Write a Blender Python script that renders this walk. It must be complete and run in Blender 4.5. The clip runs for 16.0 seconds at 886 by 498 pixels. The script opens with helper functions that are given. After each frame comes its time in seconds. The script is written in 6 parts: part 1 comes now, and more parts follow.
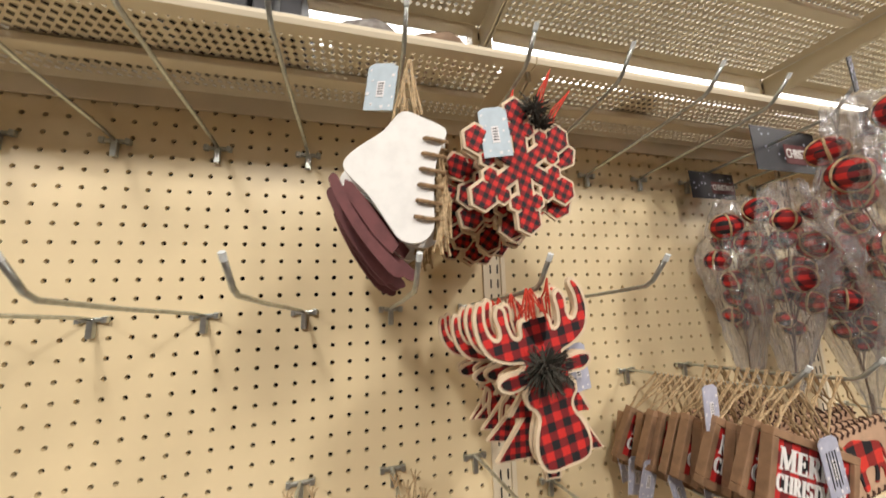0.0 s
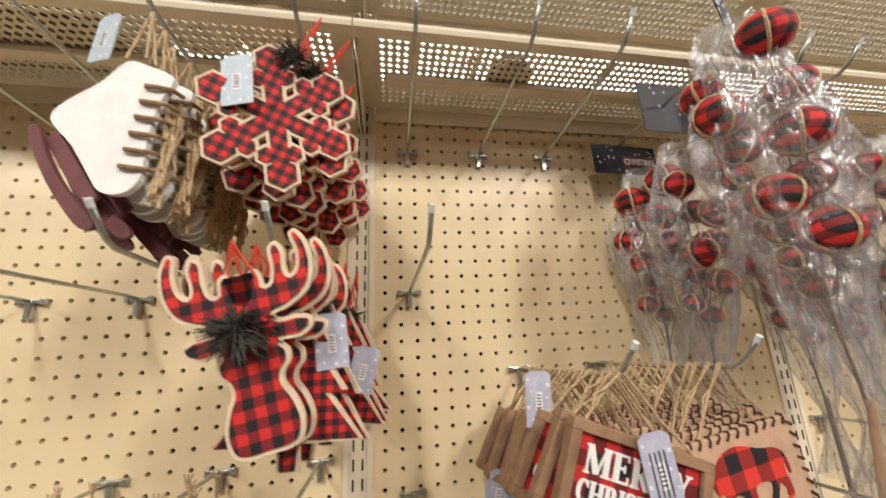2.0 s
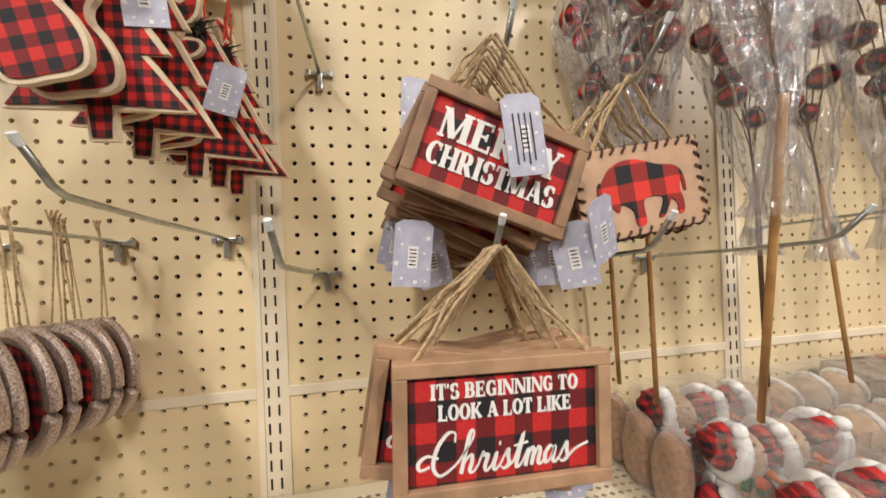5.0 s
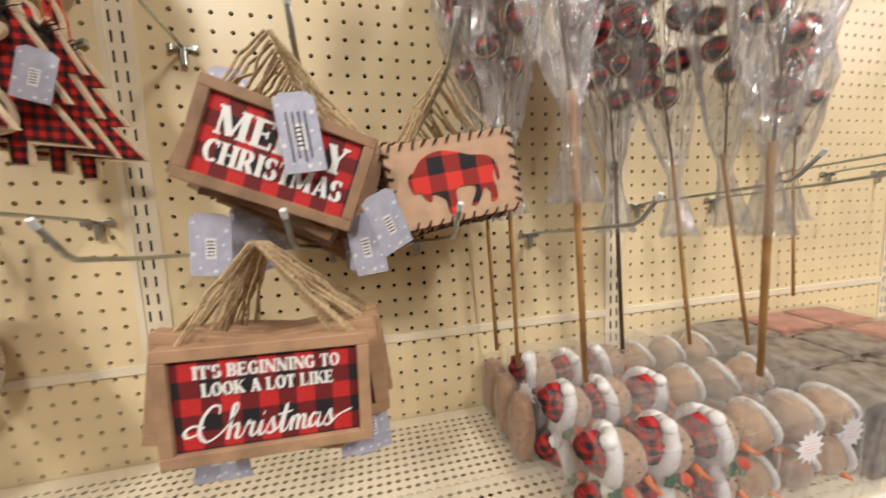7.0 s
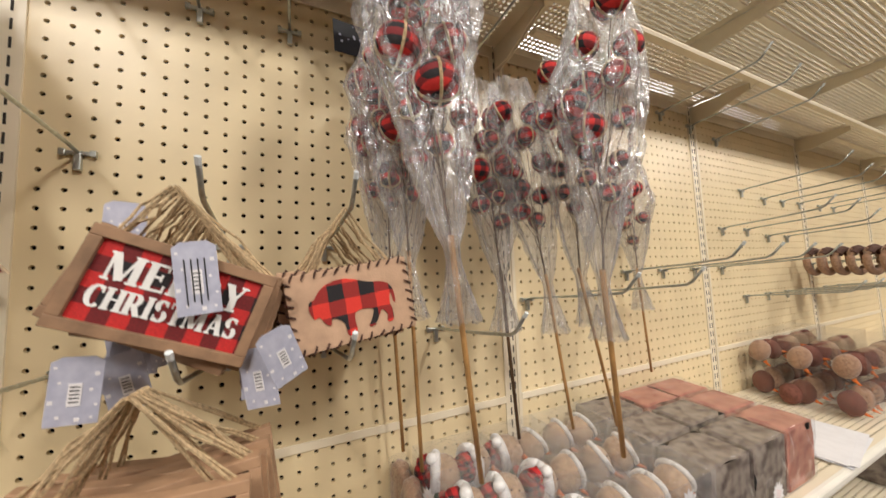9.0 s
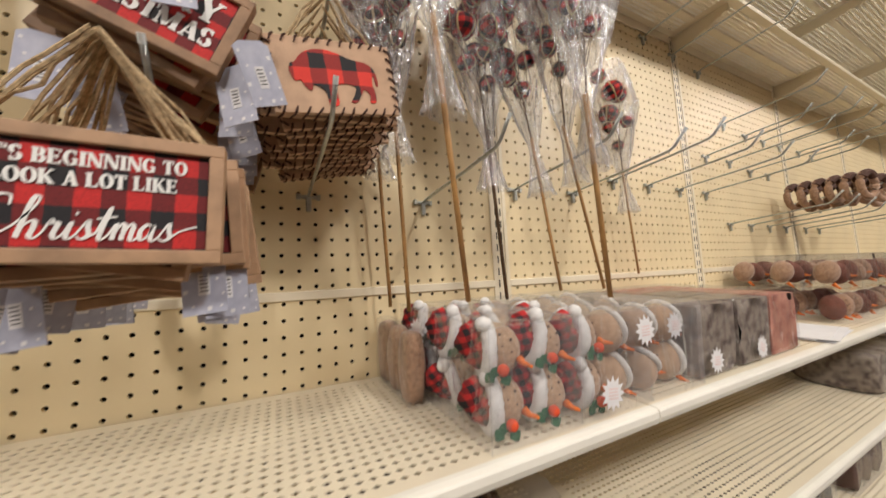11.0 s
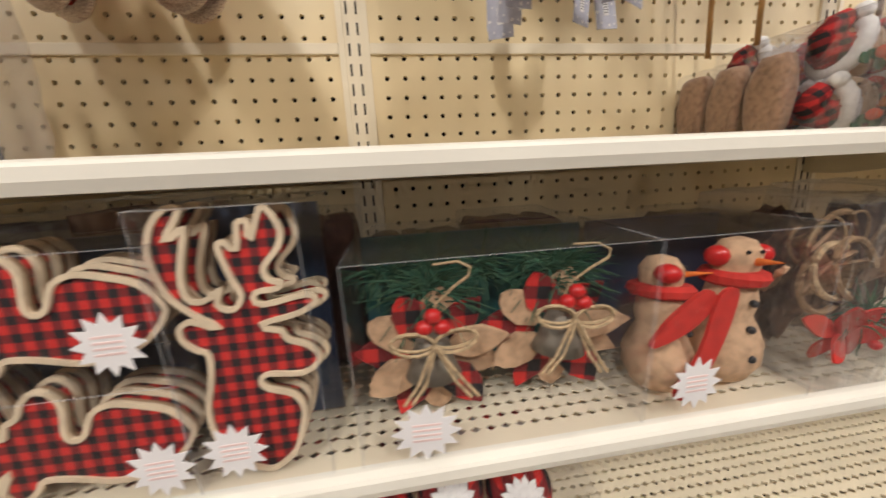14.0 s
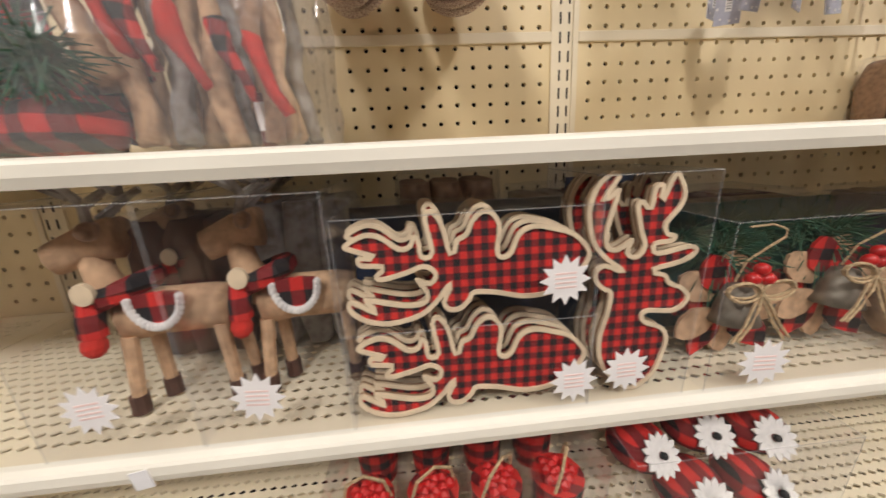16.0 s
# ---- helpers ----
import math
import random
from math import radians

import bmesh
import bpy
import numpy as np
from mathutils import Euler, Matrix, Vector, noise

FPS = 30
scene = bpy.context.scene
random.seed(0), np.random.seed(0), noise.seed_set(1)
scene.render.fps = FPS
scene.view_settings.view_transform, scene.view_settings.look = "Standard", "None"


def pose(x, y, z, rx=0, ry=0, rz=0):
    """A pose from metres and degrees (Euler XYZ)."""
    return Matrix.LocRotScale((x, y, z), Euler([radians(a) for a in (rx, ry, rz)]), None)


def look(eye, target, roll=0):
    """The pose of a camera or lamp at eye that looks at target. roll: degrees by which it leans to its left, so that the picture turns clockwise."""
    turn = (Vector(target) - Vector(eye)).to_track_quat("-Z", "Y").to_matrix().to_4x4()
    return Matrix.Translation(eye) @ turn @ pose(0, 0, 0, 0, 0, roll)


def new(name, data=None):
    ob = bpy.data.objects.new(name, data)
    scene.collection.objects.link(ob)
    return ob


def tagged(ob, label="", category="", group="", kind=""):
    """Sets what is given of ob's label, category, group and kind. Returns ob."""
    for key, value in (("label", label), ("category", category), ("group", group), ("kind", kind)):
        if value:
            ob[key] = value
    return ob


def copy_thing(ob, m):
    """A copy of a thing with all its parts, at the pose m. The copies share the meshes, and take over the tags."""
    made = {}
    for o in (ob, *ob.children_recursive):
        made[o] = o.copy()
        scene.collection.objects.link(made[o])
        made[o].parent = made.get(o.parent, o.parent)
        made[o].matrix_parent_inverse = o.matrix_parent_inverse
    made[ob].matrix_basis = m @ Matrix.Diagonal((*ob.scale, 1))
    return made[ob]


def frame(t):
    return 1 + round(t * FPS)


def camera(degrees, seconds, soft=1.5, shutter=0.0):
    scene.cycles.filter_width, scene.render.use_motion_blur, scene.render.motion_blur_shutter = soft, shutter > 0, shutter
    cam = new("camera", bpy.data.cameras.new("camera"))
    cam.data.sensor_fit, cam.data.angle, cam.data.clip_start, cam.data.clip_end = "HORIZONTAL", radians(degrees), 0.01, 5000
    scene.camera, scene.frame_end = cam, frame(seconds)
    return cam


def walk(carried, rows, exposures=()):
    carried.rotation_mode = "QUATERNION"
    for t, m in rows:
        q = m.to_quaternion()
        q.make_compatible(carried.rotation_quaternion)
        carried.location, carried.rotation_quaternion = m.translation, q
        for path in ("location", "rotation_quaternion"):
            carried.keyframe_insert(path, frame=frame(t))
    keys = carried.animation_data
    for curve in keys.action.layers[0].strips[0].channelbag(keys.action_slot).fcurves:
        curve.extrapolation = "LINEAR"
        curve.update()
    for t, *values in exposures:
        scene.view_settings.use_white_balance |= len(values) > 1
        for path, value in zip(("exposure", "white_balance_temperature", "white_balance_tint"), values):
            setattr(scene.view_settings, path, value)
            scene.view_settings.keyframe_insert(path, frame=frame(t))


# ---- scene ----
cam = camera(106.6, 16.0, 1.55, 0.4)
PATH = [
    (0, (-0.23, -0.539, 1.544), (0.265, 1.375, 1.846), -1.7),
    (0.5, (-0.185, -0.541, 1.561), (0.288, 1.355, 1.986), -1.9),
    (1, (-0.115, -0.548, 1.545), (0.287, 1.362, 1.982), -2.2),
    (1.5, (-0.031, -0.548, 1.515), (0.315, 1.372, 1.957), -2.2),
    (2, (0.046, -0.54, 1.48), (0.364, 1.385, 1.922), -2.3),
    (2.5, (0.104, -0.523, 1.432), (0.413, 1.405, 1.866), -2.3),
    (3, (0.129, -0.521, 1.397), (0.436, 1.416, 1.793), -2.3),
    (3.5, (0.15, -0.504, 1.36), (0.469, 1.455, 1.612), -2.3),
    (4, (0.159, -0.494, 1.327), (0.493, 1.473, 1.463), -2.1),
    (4.2, (0.159, -0.493, 1.317), (0.497, 1.476, 1.424), -2.0),
    (6.3, (0.213, -0.503, 1.234), (0.551, 1.461, 1.065), -3.0),
    (6.5, (0.236, -0.515, 1.246), (0.583, 1.445, 1.053), -3.0),
    (7, (0.311, -0.544, 1.289), (0.73, 1.401, 1.083), -2.6),
    (7.5, (0.343, -0.551, 1.34), (0.946, 1.346, 1.145), -2.2),
    (8, (0.323, -0.589, 1.399), (1.08, 1.26, 1.305), -2.0),
    (8.2, (0.312, -0.604, 1.412), (1.102, 1.233, 1.397), -2.2),
    (10.3, (0.372, -0.573, 1.171), (1.253, 1.21, 1.383), -2.4),
    (10.5, (0.373, -0.572, 1.155), (1.259, 1.209, 1.359), -2.7),
    (11, (0.338, -0.574, 1.1), (1.232, 1.205, 1.285), -3.0),
    (11.5, (0.302, -0.555, 1.028), (1.184, 1.236, 1.152), -3.22),
    (12, (0.262, -0.518, 0.947), (1.086, 1.304, 0.892), -3.8),
    (12.5, (0.223, -0.512, 0.916), (0.819, 1.381, 0.67), -3.5),
    (13, (0.191, -0.508, 0.903), (0.688, 1.403, 0.581), -3.5),
    (13.5, (0.122, -0.507, 0.896), (0.484, 1.427, 0.543), -3.0),
    (14, (0.038, -0.504, 0.904), (0.301, 1.438, 0.507), -3.1),
    (14.5, (-0.067, -0.509, 0.903), (0.186, 1.429, 0.476), -2.8),
    (15, (-0.129, -0.514, 0.902), (0.118, 1.419, 0.451), -2.5),
    (15.5, (-0.175, -0.519, 0.905), (0.037, 1.414, 0.438), -2.8),
    (16, (-0.238, -0.527, 0.908), (-0.081, 1.409, 0.434), -3.0),
]
walk(cam, [(t, look(eye, target, roll)) for t, eye, target, roll in PATH], ((0, 0.05), (3, 0.17), (8, 0.0), (10.5, -0.07), (12, -0.12), (13, 0.02), (16, 0.06)))

# ---- world, lamps ----
world = bpy.data.worlds.new("store_air")
scene.world = world
world.use_nodes = True
world.node_tree.nodes["Background"].inputs[0].default_value = (1.0, 0.93, 0.82, 1)
world.node_tree.nodes["Background"].inputs[1].default_value = 0.1


def area_lamp(name, m, sx, sy, watts, color):
    d = bpy.data.lights.new(name, "AREA")
    d.shape, d.size, d.size_y, d.energy, d.color = "RECTANGLE", sx, sy, watts, color
    o = new(name, d)
    o.matrix_world = m
    return tagged(o, "white lamp panel below the store ceiling", "lamp", "ceiling lamps")


WARM = (1.0, 0.94, 0.89)
for lx in (-3.8, -1.1, 1.6, 4.3, 7.0):
    area_lamp("panel_lamp", pose(lx, -1.75, 4.0), 0.3, 0.9, 6, WARM)
    area_lamp("panel_lamp", look((lx, -2.9, 3.52), (lx, 0.0, 1.65)), 0.34, 0.6, 64, WARM)

# ---- materials ----


def material(name, color, rough=0.6, metal=0.0, spots=0.0, scale=40.0, bump=0.0, bump_scale=200.0, color2=None, trans=0.0, alpha=1.0, sheen=0.0, spec=0.5):
    """A principled surface with stains at one scale and fine grain at another."""
    m = bpy.data.materials.new(name)
    m.use_nodes = True
    nt = m.node_tree
    b = nt.nodes["Principled BSDF"]
    b.inputs["Roughness"].default_value = rough
    b.inputs["Metallic"].default_value = metal
    b.inputs["Transmission Weight"].default_value = trans
    b.inputs["Alpha"].default_value = alpha
    b.inputs["Sheen Weight"].default_value = sheen
    b.inputs["Specular IOR Level"].default_value = spec
    co = nt.nodes.new("ShaderNodeTexCoord")
    n1 = nt.nodes.new("ShaderNodeTexNoise")
    n1.inputs["Scale"].default_value = scale
    n1.inputs["Detail"].default_value = 6
    nt.links.new(co.outputs["Object"], n1.inputs["Vector"])
    mix = nt.nodes.new("ShaderNodeMix")
    mix.data_type = "RGBA"
    mix.inputs["A"].default_value = (*color, 1)
    c2 = color2 or tuple(c * (1 - spots) for c in color)
    mix.inputs["B"].default_value = (*c2, 1)
    ramp = nt.nodes.new("ShaderNodeValToRGB")
    ramp.color_ramp.elements[0].position, ramp.color_ramp.elements[1].position = 0.4, 0.68
    nt.links.new(n1.outputs["Fac"], ramp.inputs["Fac"])
    nt.links.new(ramp.outputs["Color"], mix.inputs["Factor"])
    nt.links.new(mix.outputs["Result"], b.inputs["Base Color"])
    if bump:
        n2 = nt.nodes.new("ShaderNodeTexNoise")
        n2.inputs["Scale"].default_value = bump_scale
        n2.inputs["Detail"].default_value = 4
        nt.links.new(co.outputs["Object"], n2.inputs["Vector"])
        bp = nt.nodes.new("ShaderNodeBump")
        bp.inputs["Strength"].default_value = bump
        bp.inputs["Distance"].default_value = 0.001
        nt.links.new(n2.outputs["Fac"], bp.inputs["Height"])
        nt.links.new(bp.outputs["Normal"], b.inputs["Normal"])
    return m


def plaid(name, size, red=(0.62, 0.025, 0.02), dark=(0.2, 0.012, 0.014), black=(0.012, 0.01, 0.012), axes="XZ"):
    """Buffalo check: two crossing bands; where both lie it is black, where one lies it is dark red."""
    m = bpy.data.materials.new(name)
    m.use_nodes = True
    nt = m.node_tree
    b = nt.nodes["Principled BSDF"]
    b.inputs["Roughness"].default_value = 0.75
    co = nt.nodes.new("ShaderNodeTexCoord")
    sp = nt.nodes.new("ShaderNodeSeparateXYZ")
    nz = nt.nodes.new("ShaderNodeTexNoise")
    nz.inputs["Scale"].default_value = 90
    add = nt.nodes.new("ShaderNodeMixRGB")
    add.blend_type = "ADD"
    add.inputs[0].default_value = size * 0.12
    nt.links.new(co.outputs["Object"], nz.inputs["Vector"])
    nt.links.new(co.outputs["Object"], add.inputs[1])
    nt.links.new(nz.outputs["Color"], add.inputs[2])
    nt.links.new(add.outputs[0], sp.inputs[0])

    def mnode(op, a, bval):
        n = nt.nodes.new("ShaderNodeMath")
        n.operation = op
        nt.links.new(a, n.inputs[0])
        if isinstance(bval, float):
            n.inputs[1].default_value = bval
        else:
            nt.links.new(bval, n.inputs[1])
        return n.outputs[0]

    bands = []
    for ax in axes:
        v = mnode("MULTIPLY", sp.outputs[ax], 0.5 / size)
        v = mnode("FRACT", mnode("ADD", v, 100.25), 0.0)
        bands.append(mnode("GREATER_THAN", v, 0.5))
    tot = mnode("MULTIPLY", mnode("ADD", bands[0], bands[1]), 0.5)
    ramp = nt.nodes.new("ShaderNodeValToRGB")
    ramp.color_ramp.interpolation = "CONSTANT"
    e = ramp.color_ramp.elements
    e[0].position, e[0].color = 0.0, (*red, 1)
    e[1].position, e[1].color = 0.75, (*black, 1)
    mid = e.new(0.25)
    mid.color = (*dark, 1)
    nt.links.new(tot, ramp.inputs["Fac"])
    w = nt.nodes.new("ShaderNodeTexNoise")
    w.inputs["Scale"].default_value = 900
    nt.links.new(co.outputs["Object"], w.inputs["Vector"])
    mul = nt.nodes.new("ShaderNodeMixRGB")
    mul.blend_type = "OVERLAY"
    mul.inputs[0].default_value = 0.5
    nt.links.new(ramp.outputs["Color"], mul.inputs[1])
    nt.links.new(w.outputs["Fac"], mul.inputs[2])
    nt.links.new(mul.outputs[0], b.inputs["Base Color"])
    bp = nt.nodes.new("ShaderNodeBump")
    bp.inputs["Strength"].default_value = 0.3
    bp.inputs["Distance"].default_value = 0.0006
    nt.links.new(w.outputs["Fac"], bp.inputs["Height"])
    nt.links.new(bp.outputs["Normal"], b.inputs["Normal"])
    return m


def clear_film(name, haze, rough, tint=(0.985, 0.988, 1.0), wrinkle=0.0, scale=30.0, gloss=0.05, edge=0.55, stretch=0.25, relief=0.01):
    """Thin clear plastic: mostly see-through, with a glossy and slightly milky coat."""
    m = bpy.data.materials.new(name)
    m.use_nodes = True
    nt = m.node_tree
    nt.nodes.remove(nt.nodes["Principled BSDF"])
    out = nt.nodes["Material Output"]
    tr = nt.nodes.new("ShaderNodeBsdfTransparent")
    tr.inputs[0].default_value = (*tint, 1)
    gl = nt.nodes.new("ShaderNodeBsdfGlossy")
    gl.inputs["Roughness"].default_value = rough
    di = nt.nodes.new("ShaderNodeBsdfDiffuse")
    di.inputs[0].default_value = (0.9, 0.92, 0.96, 1)
    fr = nt.nodes.new("ShaderNodeLayerWeight")
    fr.inputs[0].default_value = 0.5
    pw = nt.nodes.new("ShaderNodeMath")
    pw.operation = "POWER"
    pw.inputs[1].default_value = 3.0
    nt.links.new(fr.outputs["Facing"], pw.inputs[0])
    ma = nt.nodes.new("ShaderNodeMath")
    ma.operation = "MULTIPLY_ADD"
    ma.inputs[1].default_value, ma.inputs[2].default_value = edge, gloss
    nt.links.new(pw.outputs[0], ma.inputs[0])
    m1 = nt.nodes.new("ShaderNodeMixShader")
    m2 = nt.nodes.new("ShaderNodeMixShader")
    m2.inputs[0].default_value = haze
    nt.links.new(ma.outputs[0], m1.inputs[0])
    nt.links.new(tr.outputs[0], m1.inputs[1])
    nt.links.new(gl.outputs[0], m1.inputs[2])
    nt.links.new(m1.outputs[0], m2.inputs[1])
    nt.links.new(di.outputs[0], m2.inputs[2])
    nt.links.new(m2.outputs[0], out.inputs[0])
    if wrinkle:
        co = nt.nodes.new("ShaderNodeTexCoord")
        mp = nt.nodes.new("ShaderNodeMapping")
        mp.inputs["Scale"].default_value = (1, 1, stretch)
        n = nt.nodes.new("ShaderNodeTexNoise")
        n.inputs["Scale"].default_value = scale
        n.inputs["Detail"].default_value = 3
        n.inputs["Distortion"].default_value = 1.0
        bp = nt.nodes.new("ShaderNodeBump")
        bp.inputs["Strength"].default_value = wrinkle
        bp.inputs["Distance"].default_value = relief
        nt.links.new(co.outputs["Object"], mp.inputs[0])
        nt.links.new(mp.outputs[0], n.inputs["Vector"])
        nt.links.new(n.outputs["Fac"], bp.inputs["Height"])
        for k in (gl, di, fr):
            nt.links.new(bp.outputs["Normal"], k.inputs["Normal"])
    return m


M_BOARD = material("cream_pegboard", (0.80, 0.66, 0.405), 0.36, spots=0.1, scale=6, bump=0.08, bump_scale=300)
M_METAL = material("cream_powder_coat", (0.82, 0.73, 0.55), 0.35, spots=0.08, scale=9, bump=0.05, bump_scale=500)
M_LIP = material("off_white_shelf_edge", (0.88, 0.85, 0.75), 0.32, spots=0.06, scale=12, bump=0.03, bump_scale=500)
# mottled brown of the unseen aisle panel, kept dark to weaken fill light
M_AISLEPANEL = material("aisle_panel_brown", (0.36, 0.3, 0.25), 0.8, color2=(0.32, 0.15, 0.12), scale=5, bump=0.3, bump_scale=20)
# near-black brown puts the shade inside the peg holes into colour
M_HOLESHADE = material("hole_shade_brown", (0.022, 0.014, 0.008), 0.9, spots=0.3)
M_SLOT = material("slot_shade", (0.03, 0.025, 0.02), 0.8, spots=0.3)
M_ZINC = material("zinc_wire", (0.55, 0.58, 0.55), 0.3, metal=0.9, spots=0.25, scale=120, bump=0.05)
M_TIP = material("clear_plastic_tip", (0.75, 0.8, 0.8), 0.2, spots=0.1)
M_CREAMWOOD = material("pale_wood_edge", (0.8, 0.65, 0.45), 0.7, spots=0.2, scale=60, bump=0.2)
M_PLAID_S = plaid("plaid_small", 0.0055)
M_PLAID_M = plaid("plaid_medium", 0.008)
M_PLAID_L = plaid("plaid_large", 0.0125)
M_PLAID_XL = plaid("plaid_bold", 0.0165, red=(0.72, 0.04, 0.025), dark=(0.3, 0.02, 0.015))
M_PLAID_SIGN = plaid("plaid_sign_print", 0.0125, red=(0.52, 0.02, 0.018), dark=(0.15, 0.009, 0.01))
M_PLAID_B = plaid("plaid_cloth", 0.011, axes="XZ")
M_WHITE = material("white_paint", (0.85, 0.84, 0.8), 0.7, spots=0.08, scale=80)
M_FELT = material("white_felt", (0.82, 0.8, 0.77), 0.95, spots=0.15, scale=200, bump=0.6, bump_scale=500, sheen=0.3)
M_TAG = material("grey_blue_price_tag", (0.42, 0.43, 0.53), 0.5, spots=0.0, color2=(0.52, 0.53, 0.62), scale=90)
M_TAGBLUE = material("pale_blue_price_tag", (0.5, 0.6, 0.66), 0.5, spots=0.1, scale=100)
M_TWINE = material("jute_twine", (0.64, 0.47, 0.27), 0.95, spots=0.45, scale=300, bump=0.8, bump_scale=900)
M_ROPE = material("brown_jute", (0.36, 0.23, 0.12), 0.95, spots=0.5, scale=250, bump=0.8, bump_scale=900)
M_REDSTRING = material("red_raffia", (0.65, 0.06, 0.03), 0.8, spots=0.3, scale=200)
M_FRAME = material("brown_wood_frame", (0.34, 0.2, 0.11), 0.65, spots=0.4, scale=45, bump=0.25, bump_scale=150)
M_FRAME2 = material("dark_brown_wood", (0.2, 0.11, 0.06), 0.7, spots=0.4, scale=60, bump=0.25)
M_LEATHER = material("tan_pressed_board", (0.6, 0.39, 0.25), 0.75, spots=0.18, scale=50, bump=0.3, bump_scale=400)
M_STITCH = material("dark_lacing", (0.1, 0.045, 0.03), 0.8, spots=0.4, scale=200)
M_MAROON = material("maroon_sole", (0.16, 0.05, 0.05), 0.7, spots=0.35, scale=60)
M_PINE = material("dark_pine_sprig", (0.06, 0.045, 0.035), 0.9, spots=0.5, scale=300, color2=(0.035, 0.045, 0.03))
M_GLITTER = material("silver_glitter", (0.68, 0.58, 0.5), 0.28, metal=0.7, color2=(0.2, 0.11, 0.09), scale=650, bump=1.0, bump_scale=900)
M_BURLAP = material("burlap_cloth", (0.66, 0.43, 0.26), 0.95, spots=0.3, scale=120, bump=0.7, bump_scale=700)
M_BROWNFUR = material("brown_plush", (0.42, 0.25, 0.15), 0.98, spots=0.4, scale=160, bump=0.9, bump_scale=500, sheen=0.3)
M_TANFUR = material("tan_plush", (0.52, 0.34, 0.21), 0.98, spots=0.3, scale=160, bump=0.8, bump_scale=500, sheen=0.3)
M_MOSS = material("dark_brown_moss", (0.07, 0.04, 0.025), 0.95, color2=(0.16, 0.09, 0.05), scale=150, bump=1.0, bump_scale=250)
M_RED = material("red_felt", (0.6, 0.03, 0.02), 0.9, spots=0.25, scale=150, bump=0.4)
M_REDBALL = material("red_berry", (0.62, 0.02, 0.02), 0.3, spots=0.2, scale=60)
M_BERRY = material("orange_red_pompom", (0.8, 0.09, 0.025), 0.85, spots=0.2, scale=200, bump=0.4)
M_ORANGE = material("orange_felt", (0.85, 0.2, 0.03), 0.9, spots=0.2, scale=150)
M_GREEN = material("green_felt", (0.03, 0.14, 0.06), 0.9, spots=0.3, scale=150)
M_FIR = material("fir_needles", (0.022, 0.1, 0.06), 0.8, color2=(0.06, 0.13, 0.06), scale=90)
M_TEAL = material("teal_card", (0.01, 0.085, 0.13), 0.6, color2=(0.02, 0.14, 0.11), scale=14)
M_NAVY = material("night_blue_card", (0.02, 0.025, 0.06), 0.5, color2=(0.05, 0.06, 0.12), scale=18)
M_NIGHT = material("blue_printed_card", (0.03, 0.05, 0.1), 0.5, color2=(0.08, 0.1, 0.15), scale=24)
M_BLACK = material("black_plastic", (0.015, 0.015, 0.02), 0.5, spots=0.4)
M_STICK = material("bamboo_stick", (0.5, 0.27, 0.09), 0.6, spots=0.3, scale=30, bump=0.2)
M_STICKDK = material("dark_twig", (0.13, 0.07, 0.03), 0.8, spots=0.4, scale=60, bump=0.3)
M_STAR = material("white_star_sticker", (0.82, 0.8, 0.8), 0.6, spots=0.05)
M_PINKINK = material("pink_print", (0.86, 0.66, 0.63), 0.7, spots=0.2)
M_BARK = material("grey_metal_bell", (0.28, 0.25, 0.2), 0.55, metal=0.5, spots=0.4, scale=80, bump=0.3)
M_PVC = clear_film("clear_box_pvc", 0.004, 0.06, wrinkle=0.25, scale=14, gloss=0.035, edge=0.5)
M_BAG = clear_film("clear_bag_film", 0.03, 0.08, wrinkle=0.8, scale=30, gloss=0.1, edge=0.7)
M_HAZE = clear_film("hazy_bag_film", 0.09, 0.12, wrinkle=0.8, scale=25, gloss=0.1, edge=0.6)
M_FILM = clear_film("cellophane", 0.1, 0.12, tint=(0.99, 0.993, 1.0), wrinkle=1.0, scale=60, gloss=0.2, edge=0.5, stretch=0.3, relief=0.02)
M_PACK = clear_film("clear_pack_film", 0.06, 0.1, wrinkle=0.9, scale=26, gloss=0.1, edge=0.5, relief=0.015)
M_GREYBOX = material("grey_dappled_fabric", (0.3, 0.25, 0.2), 0.85, color2=(0.08, 0.05, 0.045), scale=55, bump=0.3)
M_BRICK = material("brick_red_felt", (0.5, 0.23, 0.16), 0.9, color2=(0.34, 0.12, 0.09), scale=40, bump=0.3)
M_FLOOR = material("polished_store_floor", (0.5, 0.47, 0.42), 0.25, spots=0.15, scale=3, bump=0.02)
M_CEIL = material("store_ceiling_tile", (0.8, 0.79, 0.76), 0.9, spots=0.08, scale=20, bump=0.2)
M_WALL = material("store_wall_paint", (0.7, 0.66, 0.58), 0.8, spots=0.08, scale=4)

# ---- mesh helpers ----


def link_mesh(name, verts, faces, mat, parent=None, label="", smooth=False):
    me = bpy.data.meshes.new(name)
    me.from_pydata([tuple(v) for v in verts], [], faces)
    me.materials.append(mat)
    if smooth:
        me.polygons.foreach_set("use_smooth", [True] * len(me.polygons))
    me.update()
    ob = new(name, me)
    ob.parent = parent
    if label:
        ob["label"] = label
    return ob


def part(name, bm, mat, parent=None, label="", smooth=False):
    me = bpy.data.meshes.new(name)
    bm.to_mesh(me)
    bm.free()
    me.materials.append(mat)
    if smooth:
        me.polygons.foreach_set("use_smooth", [True] * len(me.polygons))
    ob = new(name, me)
    ob.parent = parent
    if label:
        ob["label"] = label
    return ob


def thing(name, label, category, m=None, group="", kind=""):
    o = tagged(new(name), label, category, group, kind)
    o.empty_display_size = 0.02
    if m is not None:
        o.matrix_world = m
    return o


